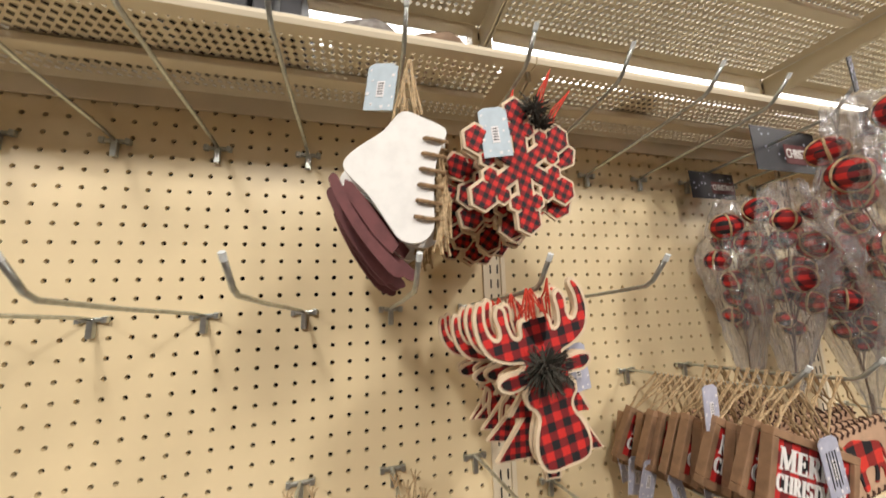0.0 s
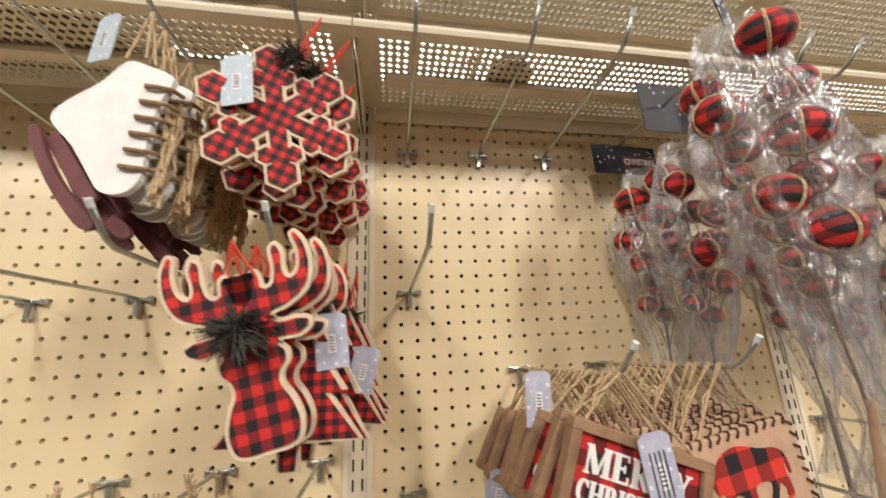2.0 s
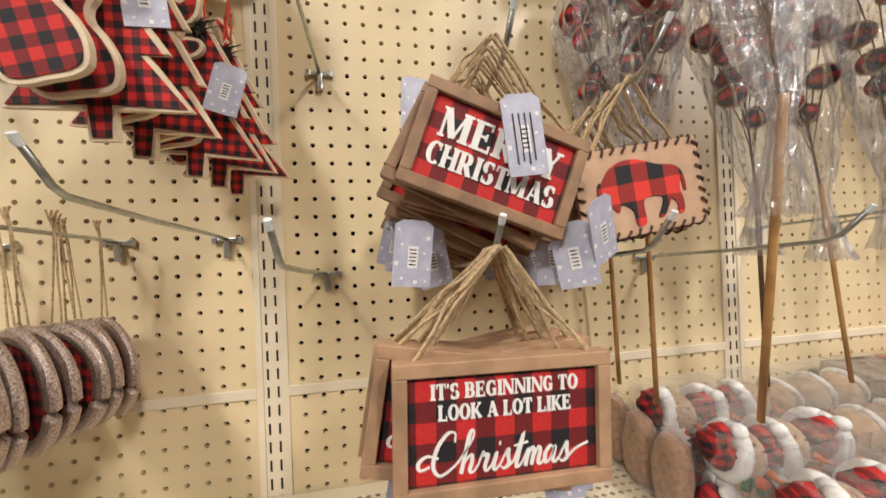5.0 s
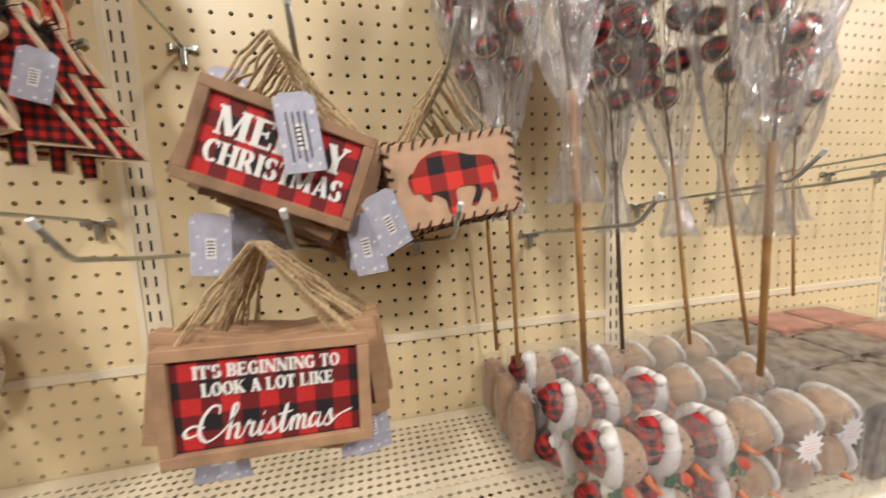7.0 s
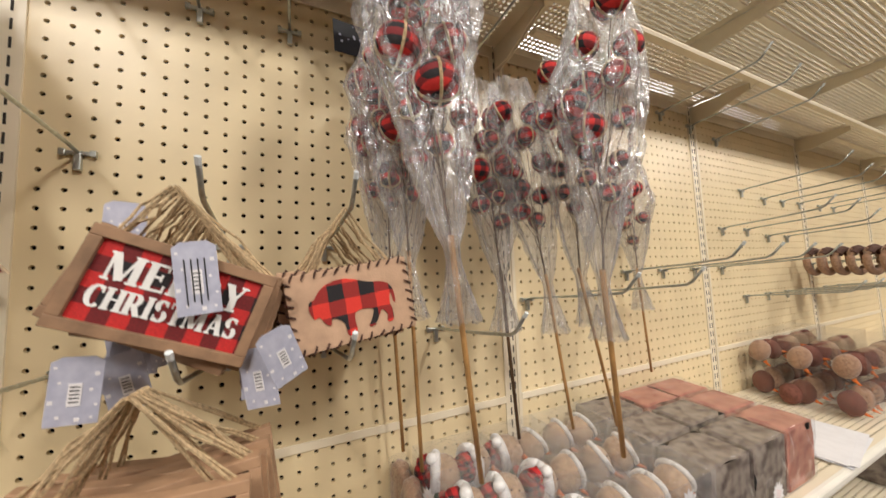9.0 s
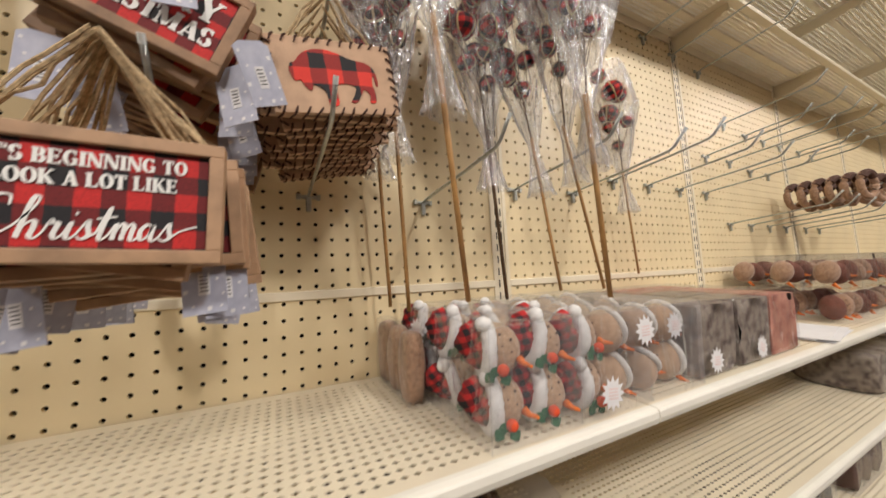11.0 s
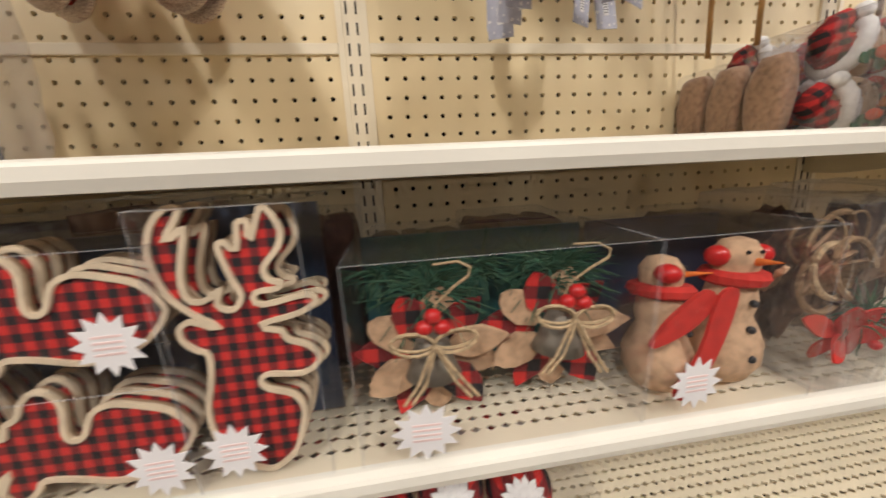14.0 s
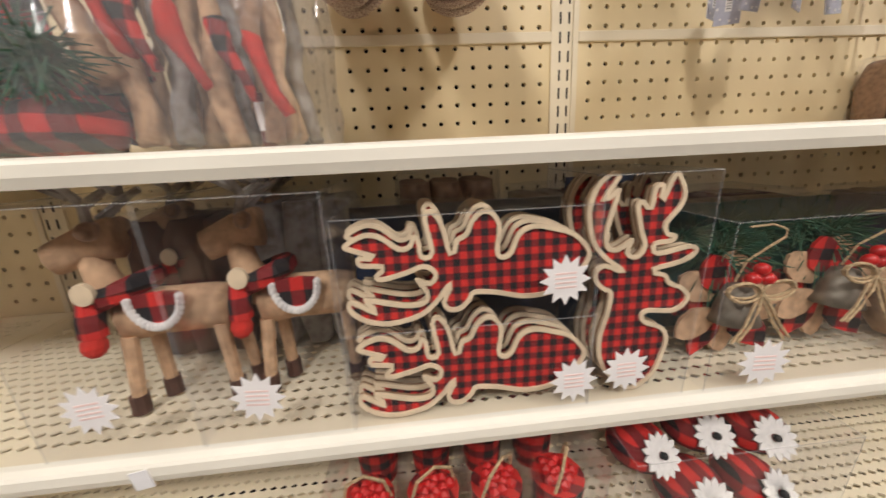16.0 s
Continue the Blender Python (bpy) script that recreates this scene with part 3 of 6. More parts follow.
def serif_strokes(ch):
    """Pen strokes of a heavy capital with slab serifs, one unit high, and its advance."""
    T, t = 0.25, 0.1

    def stem(x, w=T, foot=True, head=True):
        out = [[(x, 0, w), (x, 1, w)]]
        reach = w / 2 + 0.085
        out += [[(x - reach, 0.045, 0.09), (x + reach, 0.045, 0.09)]] if foot else []
        out += [[(x - reach, 0.955, 0.09), (x + reach, 0.955, 0.09)]] if head else []
        return out

    def line(x0, z0, x1, z1, w):
        return [[(x0, z0, w), (x1, z1, w)]]

    table = {
        "M": lambda: (stem(0.12, t) + line(0.17, 0.98, 0.56, 0.06, T) + line(0.93, 0.98, 0.58, 0.06, t) + stem(0.99), 1.27),
        "E": lambda: (stem(0.2) + line(0.2, 0.95, 0.72, 0.95, t) + line(0.2, 0.51, 0.58, 0.51, t) + line(0.2, 0.05, 0.76, 0.05, t) + line(0.71, 1, 0.71, 0.76, 0.08) + line(0.57, 0.64, 0.57, 0.38, 0.08) + line(0.75, 0, 0.75, 0.27, 0.08), 0.9),
        "R": lambda: (stem(0.2) + line(0.2, 0.95, 0.45, 0.95, t) + [arc(0.43, 0.72, 0.23, 0.23, 90, -90, t, T)] + line(0.2, 0.49, 0.45, 0.49, t) + line(0.45, 0.5, 0.76, 0.02, T) + line(0.68, 0.045, 0.92, 0.045, 0.09), 0.97),
        "Y": lambda: (stem(0.46, T, True, False)[1:] + line(0.46, 0, 0.46, 0.48, T) + line(0.18, 0.97, 0.46, 0.42, T) + line(0.78, 0.97, 0.48, 0.42, t) + line(0.02, 0.955, 0.36, 0.955, 0.09) + line(0.62, 0.955, 0.92, 0.955, 0.09), 0.95),
        "C": lambda: ([arc(0.46, 0.5, 0.33, 0.46, 48, 312, t, T, 18)] + line(0.72, 0.98, 0.72, 0.68, 0.08), 0.86),
        "G": lambda: ([arc(0.46, 0.5, 0.33, 0.46, 48, 300, t, T, 18)] + line(0.72, 0.98, 0.72, 0.68, 0.08) + line(0.71, 0.04, 0.71, 0.44, 0.22) + line(0.52, 0.44, 0.86, 0.44, 0.09), 0.93),
        "O": lambda: ([arc(0.47, 0.5, 0.33, 0.46, 0, 360, t, T, 24)], 0.96),
        "H": lambda: (stem(0.2) + stem(0.78) + line(0.2, 0.5, 0.78, 0.5, t), 1.02),
        "I": lambda: (stem(0.22), 0.46),
        "L": lambda: (stem(0.2) + line(0.2, 0.05, 0.72, 0.05, t) + line(0.71, 0, 0.71, 0.3, 0.08), 0.83),
        "T": lambda: (stem(0.42, T, True, False) + line(0.05, 0.95, 0.79, 0.95, t) + line(0.08, 1, 0.08, 0.72, 0.08) + line(0.76, 1, 0.76, 0.72, 0.08), 0.86),
        "A": lambda: (line(0.16, 0.04, 0.44, 0.98, t) + line(0.46, 0.98, 0.78, 0.04, T) + line(0.24, 0.3, 0.7, 0.3, t) + line(0.02, 0.045, 0.32, 0.045, 0.09) + line(0.6, 0.045, 0.97, 0.045, 0.09), 0.98),
        "S": lambda: ([arc(0.4, 0.73, 0.24, 0.23, 35, 250, t, T)] + [arc(0.4, 0.27, 0.25, 0.23, 70, -150, t, T)] + line(0.62, 0.98, 0.62, 0.72, 0.07) + line(0.14, 0.02, 0.14, 0.3, 0.07), 0.8),
        "B": lambda: (stem(0.2) + line(0.2, 0.95, 0.45, 0.95, t) + [arc(0.43, 0.73, 0.21, 0.22, 90, -90, t, T)] + line(0.2, 0.51, 0.5, 0.51, t) + [arc(0.45, 0.28, 0.25, 0.23, 90, -90, t, T)] + line(0.2, 0.05, 0.47, 0.05, t), 0.88),
        "N": lambda: (stem(0.14, t) + line(0.16, 0.97, 0.8, 0.04, T) + stem(0.86, t, False), 1.02),
        "K": lambda: (stem(0.2) + line(0.3, 0.4, 0.76, 0.96, t) + line(0.42, 0.56, 0.8, 0.04, T) + line(0.62, 0.955, 0.9, 0.955, 0.09) + line(0.68, 0.045, 0.98, 0.045, 0.09), 1.0),
        "'": lambda: (line(0.12, 0.98, 0.1, 0.72, 0.12), 0.25),
    }
    return table[ch]() if ch in table else ([], 0.42)


def ribbon(V, F, pts, y, deep=0.0008):
    """A flat raised pen stroke through points (x, z, width), added to verts and faces."""
    b = len(V)
    n = len(pts)
    for k, (px, pz, w) in enumerate(pts):
        q, r = pts[min(k + 1, n - 1)], pts[max(k - 1, 0)]
        dx, dz = q[0] - r[0], q[1] - r[1]
        d = math.hypot(dx, dz) or 1.0
        ox, oz = -dz / d * w / 2, dx / d * w / 2
        V += [(px + ox, y, pz + oz), (px - ox, y, pz - oz), (px + ox, y + deep, pz + oz), (px - ox, y + deep, pz - oz)]
    for k in range(n - 1):
        i, j = b + 4 * k, b + 4 * k + 4
        F += [(i, j, j + 1, i + 1), (i, i + 2, j + 2, j), (i + 1, j + 1, j + 3, i + 3)]
    e = b + 4 * (n - 1)
    F += [(b, b + 1, b + 3, b + 2), (e, e + 2, e + 3, e + 1)]


def pen_word(strokes, width, height, mat, parent, x, y, z, basis):
    """Pen strokes fitted into a width and height about x, z as one raised word."""
    px = [p[0] for q in strokes for p in q]
    pz = [p[1] for q in strokes for p in q]
    x0, z0 = min(px), min(pz)
    sx, sz = width / (max(px) - x0), height / (max(pz) - z0)
    V, F = [], []
    for k, q in enumerate(strokes):
        ribbon(V, F, [(x - width / 2 + (a - x0) * sx, z - height / 2 + (c - z0) * sz, w * (sx + sz) / 2) for a, c, w in q], y - 0.00003 * (k % 12) - 0.0008)
    o = link_mesh("lettering", V, F, mat, parent)
    o.matrix_basis = basis
    return o


def serif_word(txt):
    out, at = [], 0.0
    for ch in txt:
        st, adv = serif_strokes(ch)
        out += [[(px + at, pz, w) for px, pz, w in q] for q in st]
        at += adv
    return out


SCRIPT = {
    "C": ([(0.3, 0.42), (0.0, 0.5), (-0.2, 0.36), (-0.12, 0.18), (0.12, 0.24)], [(0.66, 0.78), (0.62, 1.0), (0.42, 1.0), (0.22, 0.68), (0.2, 0.24), (0.42, 0.0), (0.68, 0.12), (0.86, 0.3)]),
    "h": ([(0.86, 0.3), (1.1, 0.75), (1.13, 1.0), (1.02, 0.92), (0.98, 0.0)], [(0.98, 0.04), (1.04, 0.3), (1.18, 0.43), (1.22, 0.25), (1.2, 0.05), (1.3, 0.0), (1.4, 0.15)]),
    "r": ([(1.4, 0.15), (1.48, 0.46), (1.52, 0.37), (1.63, 0.39), (1.6, 0.1), (1.68, 0.0), (1.78, 0.12)],),
    "i": ([(1.78, 0.12), (1.86, 0.42), (1.84, 0.08), (1.92, 0.0), (2.02, 0.12)], [(1.9, 0.6), (1.91, 0.68)]),
    "s": ([(2.02, 0.12), (2.16, 0.48), (2.2, 0.3), (2.26, 0.1), (2.14, 0.0), (2.04, 0.07)], [(2.24, 0.04), (2.38, 0.15)]),
    "t": ([(2.38, 0.15), (2.52, 0.85), (2.47, 0.1), (2.54, 0.0), (2.64, 0.12)], [(2.32, 0.53), (2.7, 0.6)]),
    "m": ([(2.64, 0.12), (2.74, 0.42), (2.74, 0.0)], [(2.74, 0.1), (2.84, 0.42), (2.92, 0.36), (2.92, 0.0)], [(2.92, 0.1), (3.02, 0.42), (3.1, 0.36), (3.1, 0.06), (3.18, 0.0), (3.26, 0.1)]),
    "a": ([(3.5, 0.36), (3.38, 0.43), (3.27, 0.25), (3.32, 0.02), (3.44, 0.1), (3.52, 0.42), (3.52, 0.08), (3.6, 0.0), (3.7, 0.12)],),
    "z": ([(3.7, 0.12), (3.84, 0.48), (3.88, 0.3), (3.94, 0.1), (3.82, 0.0), (3.7, 0.07)], [(3.92, 0.05), (4.15, 0.28), (4.5, 0.42)]),
}


def script_word():
    """The joined handwriting of the word Christmas, leaning, with thick downstrokes."""
    out = []
    for letter in SCRIPT.values():
        for q in letter:
            pts = smooth_open([(px + 0.22 * pz, pz) for px, pz in q])
            st = []
            for k, (a, c) in enumerate(pts):
                r = pts[min(k + 1, len(pts) - 1)], pts[max(k - 1, 0)]
                dx, dz = r[0][0] - r[1][0], r[0][1] - r[1][1]
                st.append((a, c, 0.045 + 0.055 * max(0.0, -dz) / (math.hypot(dx, dz) or 1)))
            out.append(st)
    return out


def smooth_open(pts, n=5):
    """An open Catmull-Rom curve through points."""
    a = [np.array(p, float) for p in pts]
    a = [2 * a[0] - a[1]] + a + [2 * a[-1] - a[-2]]
    out = []
    for p0, p1, p2, p3 in zip(a, a[1:], a[2:], a[3:]):
        for k in range(n):
            u = k / n
            out.append(tuple(0.5 * (2 * p1 + (p2 - p0) * u + (2 * p0 - 5 * p1 + 4 * p2 - p3) * u * u + (3 * p1 - p0 - 3 * p2 + p3) * u ** 3)))
    return out + [tuple(a[-2])]


def put(ob, m):
    ob.matrix_basis = m
    return ob


def starburst(m, r=0.02, lines=4):
    """A white starburst price sticker with pale pink print."""
    s = thing("starburst_sticker", "white starburst price sticker with pale pink print on clear packaging", "sticker", m, "starburst stickers")
    pts = [((r if k % 2 == 0 else r * 0.66) * math.cos(k * math.tau / 24 + 0.1), (r if k % 2 == 0 else r * 0.66) * math.sin(k * math.tau / 24 + 0.1)) for k in range(24)]
    v, f = slab(pts, -0.0006, 0.0)
    link_mesh("paper_star", v, f, M_STAR, s)
    for k in range(lines):
        bm = boxm(-r * 0.4, r * 0.4, -0.0009, -0.0006, r * (0.26 - 0.18 * k) - r * 0.035, r * (0.26 - 0.18 * k) + r * 0.035)
        put(part("print_bar", bm, M_PINKINK, s), pose(0, 0, 0, 0, -6, 0))
    return s


def price_tag(m, w=0.026, h=0.04, mat=None, lines=True, label="grey-blue price tag with a white barcode panel"):
    """A hanging card tag with a punched top, a light panel and dark bars."""
    t = thing("price_tag", label, "price tag", m, "price tags")
    pts = [(-w / 2, 0), (-w / 2, -h), (w / 2, -h), (w / 2, 0), (w * 0.3, h * 0.08), (-w * 0.3, h * 0.08)]
    v, f = slab(pts[::-1], -0.0005, 0.0005)
    link_mesh("card", v, f, mat or M_TAG, t)
    part("barcode_panel", boxm(-w * 0.13, w * 0.13, -0.0009, -0.0005, -h * 0.7, -h * 0.34), M_STAR, t)
    bm = bmesh.new()
    for k in range(5):
        box(bm, -w * 0.09, w * 0.09, -0.0012, -0.0009, -h * (0.385 + 0.06 * k) - h * 0.018, -h * (0.385 + 0.06 * k))
    part("barcode", bm, M_INK, t)
    bm = bmesh.new()
    for k in range(9):
        x, z, r = w * (-0.4, 0.38, -0.3, 0.3, -0.42, 0.42, -0.26, 0.1, 0.36)[k], -h * (0.08, 0.2, 0.32, 0.45, 0.62, 0.7, 0.86, 0.92, 0.9)[k], w * (0.035, 0.05, 0.03)[k % 3]
        box(bm, x - r, x + r, -0.0008, -0.0005, z - r, z + r)
    part("snow_dots", bm, M_STAR, t)
    if lines == "text":
        for k in range(4):
            bm = bmesh.new()
            box(bm, w * (-0.26 + 0.15 * k), w * (-0.23 + 0.15 * k), -0.0012, -0.0008, -h * (0.86 - 0.05 * (k % 2)), -h * 0.18)
            part("printed_line", bm, M_INK, t)
    return t


def sprig(parent, c, r, n, mat, seed, name="pine_sprig", thin=0.0009):
    """A tuft of needles that spread out from a point."""
    rnd = random.Random(seed)
    bm = bmesh.new()
    for _ in range(n):
        d = Vector((rnd.gauss(0, 1), rnd.gauss(-0.25, 0.6), rnd.gauss(0, 0.8))).normalized()
        a = Vector(c) + 0.2 * r * Vector((rnd.uniform(-1, 1), 0, rnd.uniform(-1, 1)))
        L = r * rnd.uniform(0.5, 1.1)
        tube(bm, [a, a + d * L * 0.5 + Vector((0, 0, 0.1 * r)), a + d * L], thin, 3, 0.3)
    return part(name, bm, mat, parent)


def clear_case(w, d, h, m, label, group="clear packs", mat=None, edges=True):
    """A clear folded plastic box; its origin is the middle of its base's front edge."""
    t = thing("clear_box", label, "packaging", m, group)
    v = [(-w / 2, 0, 0.0005), (w / 2, 0, 0.0005), (w / 2, 0, h), (-w / 2, 0, h), (-w / 2, d, 0.0005), (w / 2, d, 0.0005), (w / 2, d, h), (-w / 2, d, h)]
    for nm, q in (("front_panel", (0, 1, 2, 3)), ("top_panel", (3, 2, 6, 7)), ("side_panel", (4, 0, 3, 7)), ("side_panel", (1, 5, 6, 2))):
        link_mesh(nm, [v[i] for i in q], [(0, 1, 2, 3)], mat or M_PVC, t)
    # thin pale tubes drawn as the edges' highlights
    if edges:
        for a, b in (((-w / 2, 0, h), (w / 2, 0, h)), ((-w / 2, 0, 0.001), (-w / 2, 0, h)), ((w / 2, 0, 0.001), (w / 2, 0, h)), ((-w / 2, 0, h), (-w / 2, d, h)), ((w / 2, 0, h), (w / 2, d, h))):
            bm = bmesh.new()
            tube(bm, [a, b], 0.0004, 4)
            part("edge_glint", bm, M_EDGEGLINT, t)
    return t


def plaque(name, label, pts, mat, border, m=None, thick=0.005, group="hanging plaques", cat="ornament"):
    """A cut-out plaque: pale board with a plaid face set back from its rim."""
    t = thing(name, label, cat, m, group)
    v, f = slab(pts, 0.0, thick)
    link_mesh("board", v, f, M_CREAMWOOD, t)
    v, f = slab(inset(pts, border), -0.0012, 0.001)
    link_mesh("plaid_face", v, f, mat, t, "red and black plaid face")
    return t


def rimmed_plaque(name, label, pts, mat, rim, group):
    """A cut-out board with a plaid face and a raised pale rim along its edge."""
    t = thing(name, label, "ornament", None, group)
    v, f = slab(pts, 0.001, 0.0045)
    link_mesh("board", v, f, M_FRAME, t)
    v, f = slab(pts, 0.0, 0.001)
    link_mesh("plaid_face", v, f, mat, t, "red and black plaid face")
    n = len(pts)
    out, inn = inset(pts, -0.25 * rim), inset(pts, 0.75 * rim)
    v = [(x, y, z) for y in (-0.0018, 0.0008) for loop in (out, inn) for x, z in loop]
    f = []
    for i in range(n):
        j = (i + 1) % n
        f += [(i, j, n + j, n + i), (i, 2 * n + i, 2 * n + j, j), (n + i, n + j, 3 * n + j, 3 * n + i)]
    link_mesh("rim", v, f, M_CREAMWOOD, t, "pale wooden rim")
    return t


# ---- outlines, in units of the thing's height ----
HALF_DEER = [(0, 0), (0.12, 0.0), (0.2, 0.03), (0.23, 0.12), (0.2, 0.22), (0.155, 0.29), (0.165, 0.34), (0.21, 0.38), (0.215, 0.44), (0.18, 0.48), (0.3, 0.475), (0.38, 0.51), (0.385, 0.56), (0.3, 0.585), (0.2, 0.585), (0.17, 0.61), (0.27, 0.63), (0.4, 0.69), (0.46, 0.8), (0.455, 0.92), (0.4, 1.0), (0.345, 0.98), (0.365, 0.9), (0.355, 0.82), (0.31, 0.78), (0.29, 0.82), (0.3, 0.9), (0.26, 0.96), (0.2, 0.93), (0.2, 0.84), (0.18, 0.77), (0.14, 0.76), (0.13, 0.82), (0.09, 0.85), (0.05, 0.82), (0.04, 0.74), (0, 0.7)]
DEER = smooth_loop([(x, z) for x, z in HALF_DEER] + [(-x, z) for x, z in HALF_DEER[-2:0:-1]], 3)
HALF_TREE = [(0.06, 0.0), (0.06, 0.14), (0.4, 0.14), (0.21, 0.4), (0.31, 0.4), (0.13, 0.67), (0.22, 0.67), (0.0, 1.0)]
TREE = HALF_TREE + [(-x, z) for x, z in HALF_TREE[-2::-1]]
STAG_FACE = [(-0.0282, 0.0211), (0.0352, 0), (0.113, 0.0634), (0.146, 0.155), (0.162, 0.239), (0.134, 0.303), (0.0592, 0.338), (0.0423, 0.369), (0.0676, 0.387), (0.169, 0.376), (0.223, 0.408), (0.232, 0.451), (0.197, 0.493), (0.144, 0.518), (0.124, 0.555)]
STAG_ANTLERS = [(0.0676, 0.577), (0.19, 0.606), (0.246, 0.648), (0.214, 0.679), (0.0817, 0.656), (0.0676, 0.693), (0.134, 0.701), (0.149, 0.727), (0.113, 0.741), (0.106, 0.782), (0.155, 0.845), (0.169, 0.908), (0.138, 0.98), (0.113, 0.983), (0.0746, 0.88), (0.0789, 0.941), (0.0423, 0.937), (0.031, 0.852), (0, 0.882), (-0.0225, 0.859), (0, 0.754), (0.0197, 0.69), (-0.00845, 0.648), (-0.0451, 0.668), (-0.0282, 0.724), (-0.0873, 0.687), (-0.127, 0.701), (-0.13, 0.782), (-0.0958, 0.937), (-0.155, 0.89), (-0.0986, 0.986), (-0.138, 1), (-0.19, 0.944), (-0.214, 0.845), (-0.189, 0.718), (-0.13, 0.641)]
STAG_NECK = [(-0.0592, 0.585), (-0.132, 0.62), (-0.172, 0.597), (-0.172, 0.549), (-0.135, 0.507), (-0.106, 0.486), (-0.115, 0.394), (-0.141, 0.282), (-0.134, 0.169), (-0.0915, 0.0845)]
STAG = smooth_loop(STAG_FACE + STAG_ANTLERS + STAG_NECK, 3)
BUFFALO = smooth_loop([(-0.5, 0.05), (-0.48, 0.17), (-0.43, 0.2), (-0.36, 0.33), (-0.25, 0.42), (-0.1, 0.45), (0.05, 0.4), (0.2, 0.32), (0.36, 0.28), (0.45, 0.2), (0.49, 0.05), (0.49, -0.12), (0.465, -0.1), (0.455, 0.05), (0.43, 0.02), (0.42, -0.12), (0.44, -0.25), (0.43, -0.42), (0.36, -0.43), (0.37, -0.3), (0.31, -0.2), (0.27, -0.28), (0.2, -0.43), (0.13, -0.43), (0.19, -0.28), (0.2, -0.15), (0.05, -0.12), (-0.02, -0.2), (-0.02, -0.48), (-0.12, -0.5), (-0.14, -0.3), (-0.2, -0.2), (-0.27, -0.17), (-0.3, -0.27), (-0.36, -0.2), (-0.4, -0.1), (-0.46, -0.11)], 3)


def scaled(pts, s, sx=None):
    return [(x * (sx or s), z * s) for x, z in pts]


def rod_z(base, y):
    return base + 0.0035 + 0.088 * -y


def strings(parent, name, ends, mat, r=0.0009, wob=0.002, seed=1):
    """Thin cords, each a slightly uneven line between two points."""
    rnd = random.Random(seed)
    bm = bmesh.new()
    for a, b in ends:
        a, b = Vector(a), Vector(b)
        mid = a.lerp(b, 0.5) + Vector((rnd.uniform(-wob, wob), rnd.uniform(-wob, wob), rnd.uniform(-wob, wob)))
        tube(bm, [a, a.lerp(b, 0.25).lerp(mid, 0.4), mid, b.lerp(a, 0.2).lerp(mid, 0.2), b], r, 5)
    return part(name, bm, mat, parent)


# ---- ice skates ----
def ice_skate():
    t = thing("ice_skate_ornament", "white wooden ice skate ornament with jute laces and maroon sole", "ornament", None, "ice skate ornaments")
    boot = smooth_loop([(-0.008, -0.001), (0.012, -0.006), (0.033, -0.016), (0.034, -0.026), (0.026, -0.045), (0.022, -0.07), (0.021, -0.095), (0.02, -0.118), (0.008, -0.13), (-0.01, -0.128), (-0.022, -0.112), (-0.04, -0.085), (-0.058, -0.066), (-0.062, -0.054), (-0.05, -0.04), (-0.026, -0.022)], 3)
    v, f = slab(boot, -0.006, 0.0)
    link_mesh("boot", v, f, M_WHITE, t)
    sole = [(-0.061, -0.07), (-0.054, -0.073), (-0.046, -0.083), (-0.012, -0.132), (-0.018, -0.14), (-0.034, -0.124), (-0.05, -0.1), (-0.062, -0.082)]
    v, f = slab(sole, -0.004, -0.0005)
    link_mesh("sole", v, f, M_MAROON, t, "dark maroon sole")
    blade = smooth_loop([(-0.074, -0.07), (-0.067, -0.068), (-0.054, -0.096), (-0.034, -0.126), (-0.008, -0.154), (-0.01, -0.162), (-0.022, -0.156), (-0.05, -0.12), (-0.071, -0.082)], 3)
    v, f = slab(blade, -0.009, -0.0045)
    link_mesh("blade", v, f, M_MAROON, t, "dark maroon wooden blade")
    for k in range(6):
        z = -0.028 - k * 0.0155
        x = 0.013 - 0.002 * k
        bm = bmesh.new()
        tube(bm, [(x, -0.0055, z), (x + 0.002, -0.009, z - 0.001), (x + 0.012, -0.0095, z - 0.003), (x + 0.022, -0.006, z - 0.003), (x + 0.024, 0.006, z - 0.002)], 0.002, 6)
        part("lace", bm, M_ROPE, t)
    bm = bmesh.new()
    rnd = random.Random(5)
    for k in range(16):
        y = rnd.uniform(0.002, 0.014)
        tube(bm, [(0.03 + rnd.uniform(-0.004, 0.003), y, -0.03 - 0.003 * k), (0.03 + rnd.uniform(-0.004, 0.006), y, -0.06 - 0.003 * k), (0.026 + rnd.uniform(-0.006, 0.006), y * 0.6, -0.095 - 0.003 * k)], 0.0017, 5)
    part("jute_tuft", bm, M_TWINE, t)
    strings(t, "hanging_twine", [((0.0, 0, 0.06), (-0.012, -0.004, 0.004)), ((0.002, 0, 0.06), (0.006, -0.004, 0.004)), ((0.0, 0, 0.06), (0.012, 0.0, 0.0))], M_TWINE, 0.0014)
    return t


sk = ice_skate()
for k in range(9):
    y = -0.238 + 0.019 * k
    m = pose(-0.182 + 0.004 * math.sin(k * 2.1), y, rod_z(ZA, y) - 0.076, 0, -4 * math.sin(1.7 * k) if k else 0, -6 + 2 * k)
    if k == 0:
        sk.matrix_world = m
    else:
        copy_thing(sk, m)
price_tag(pose(-0.208, -0.246, 1.768, 0, 8, -25), 0.03, 0.045, M_TAGBLUE, label="pale blue price tag with a barcode on twine")

# ---- snowflakes ----
def hexagon(cx, cz, r, a0=0.0):
    return [(cx + r * math.cos(a0 + k * math.pi / 3), cz + r * math.sin(a0 + k * math.pi / 3)) for k in range(6)]


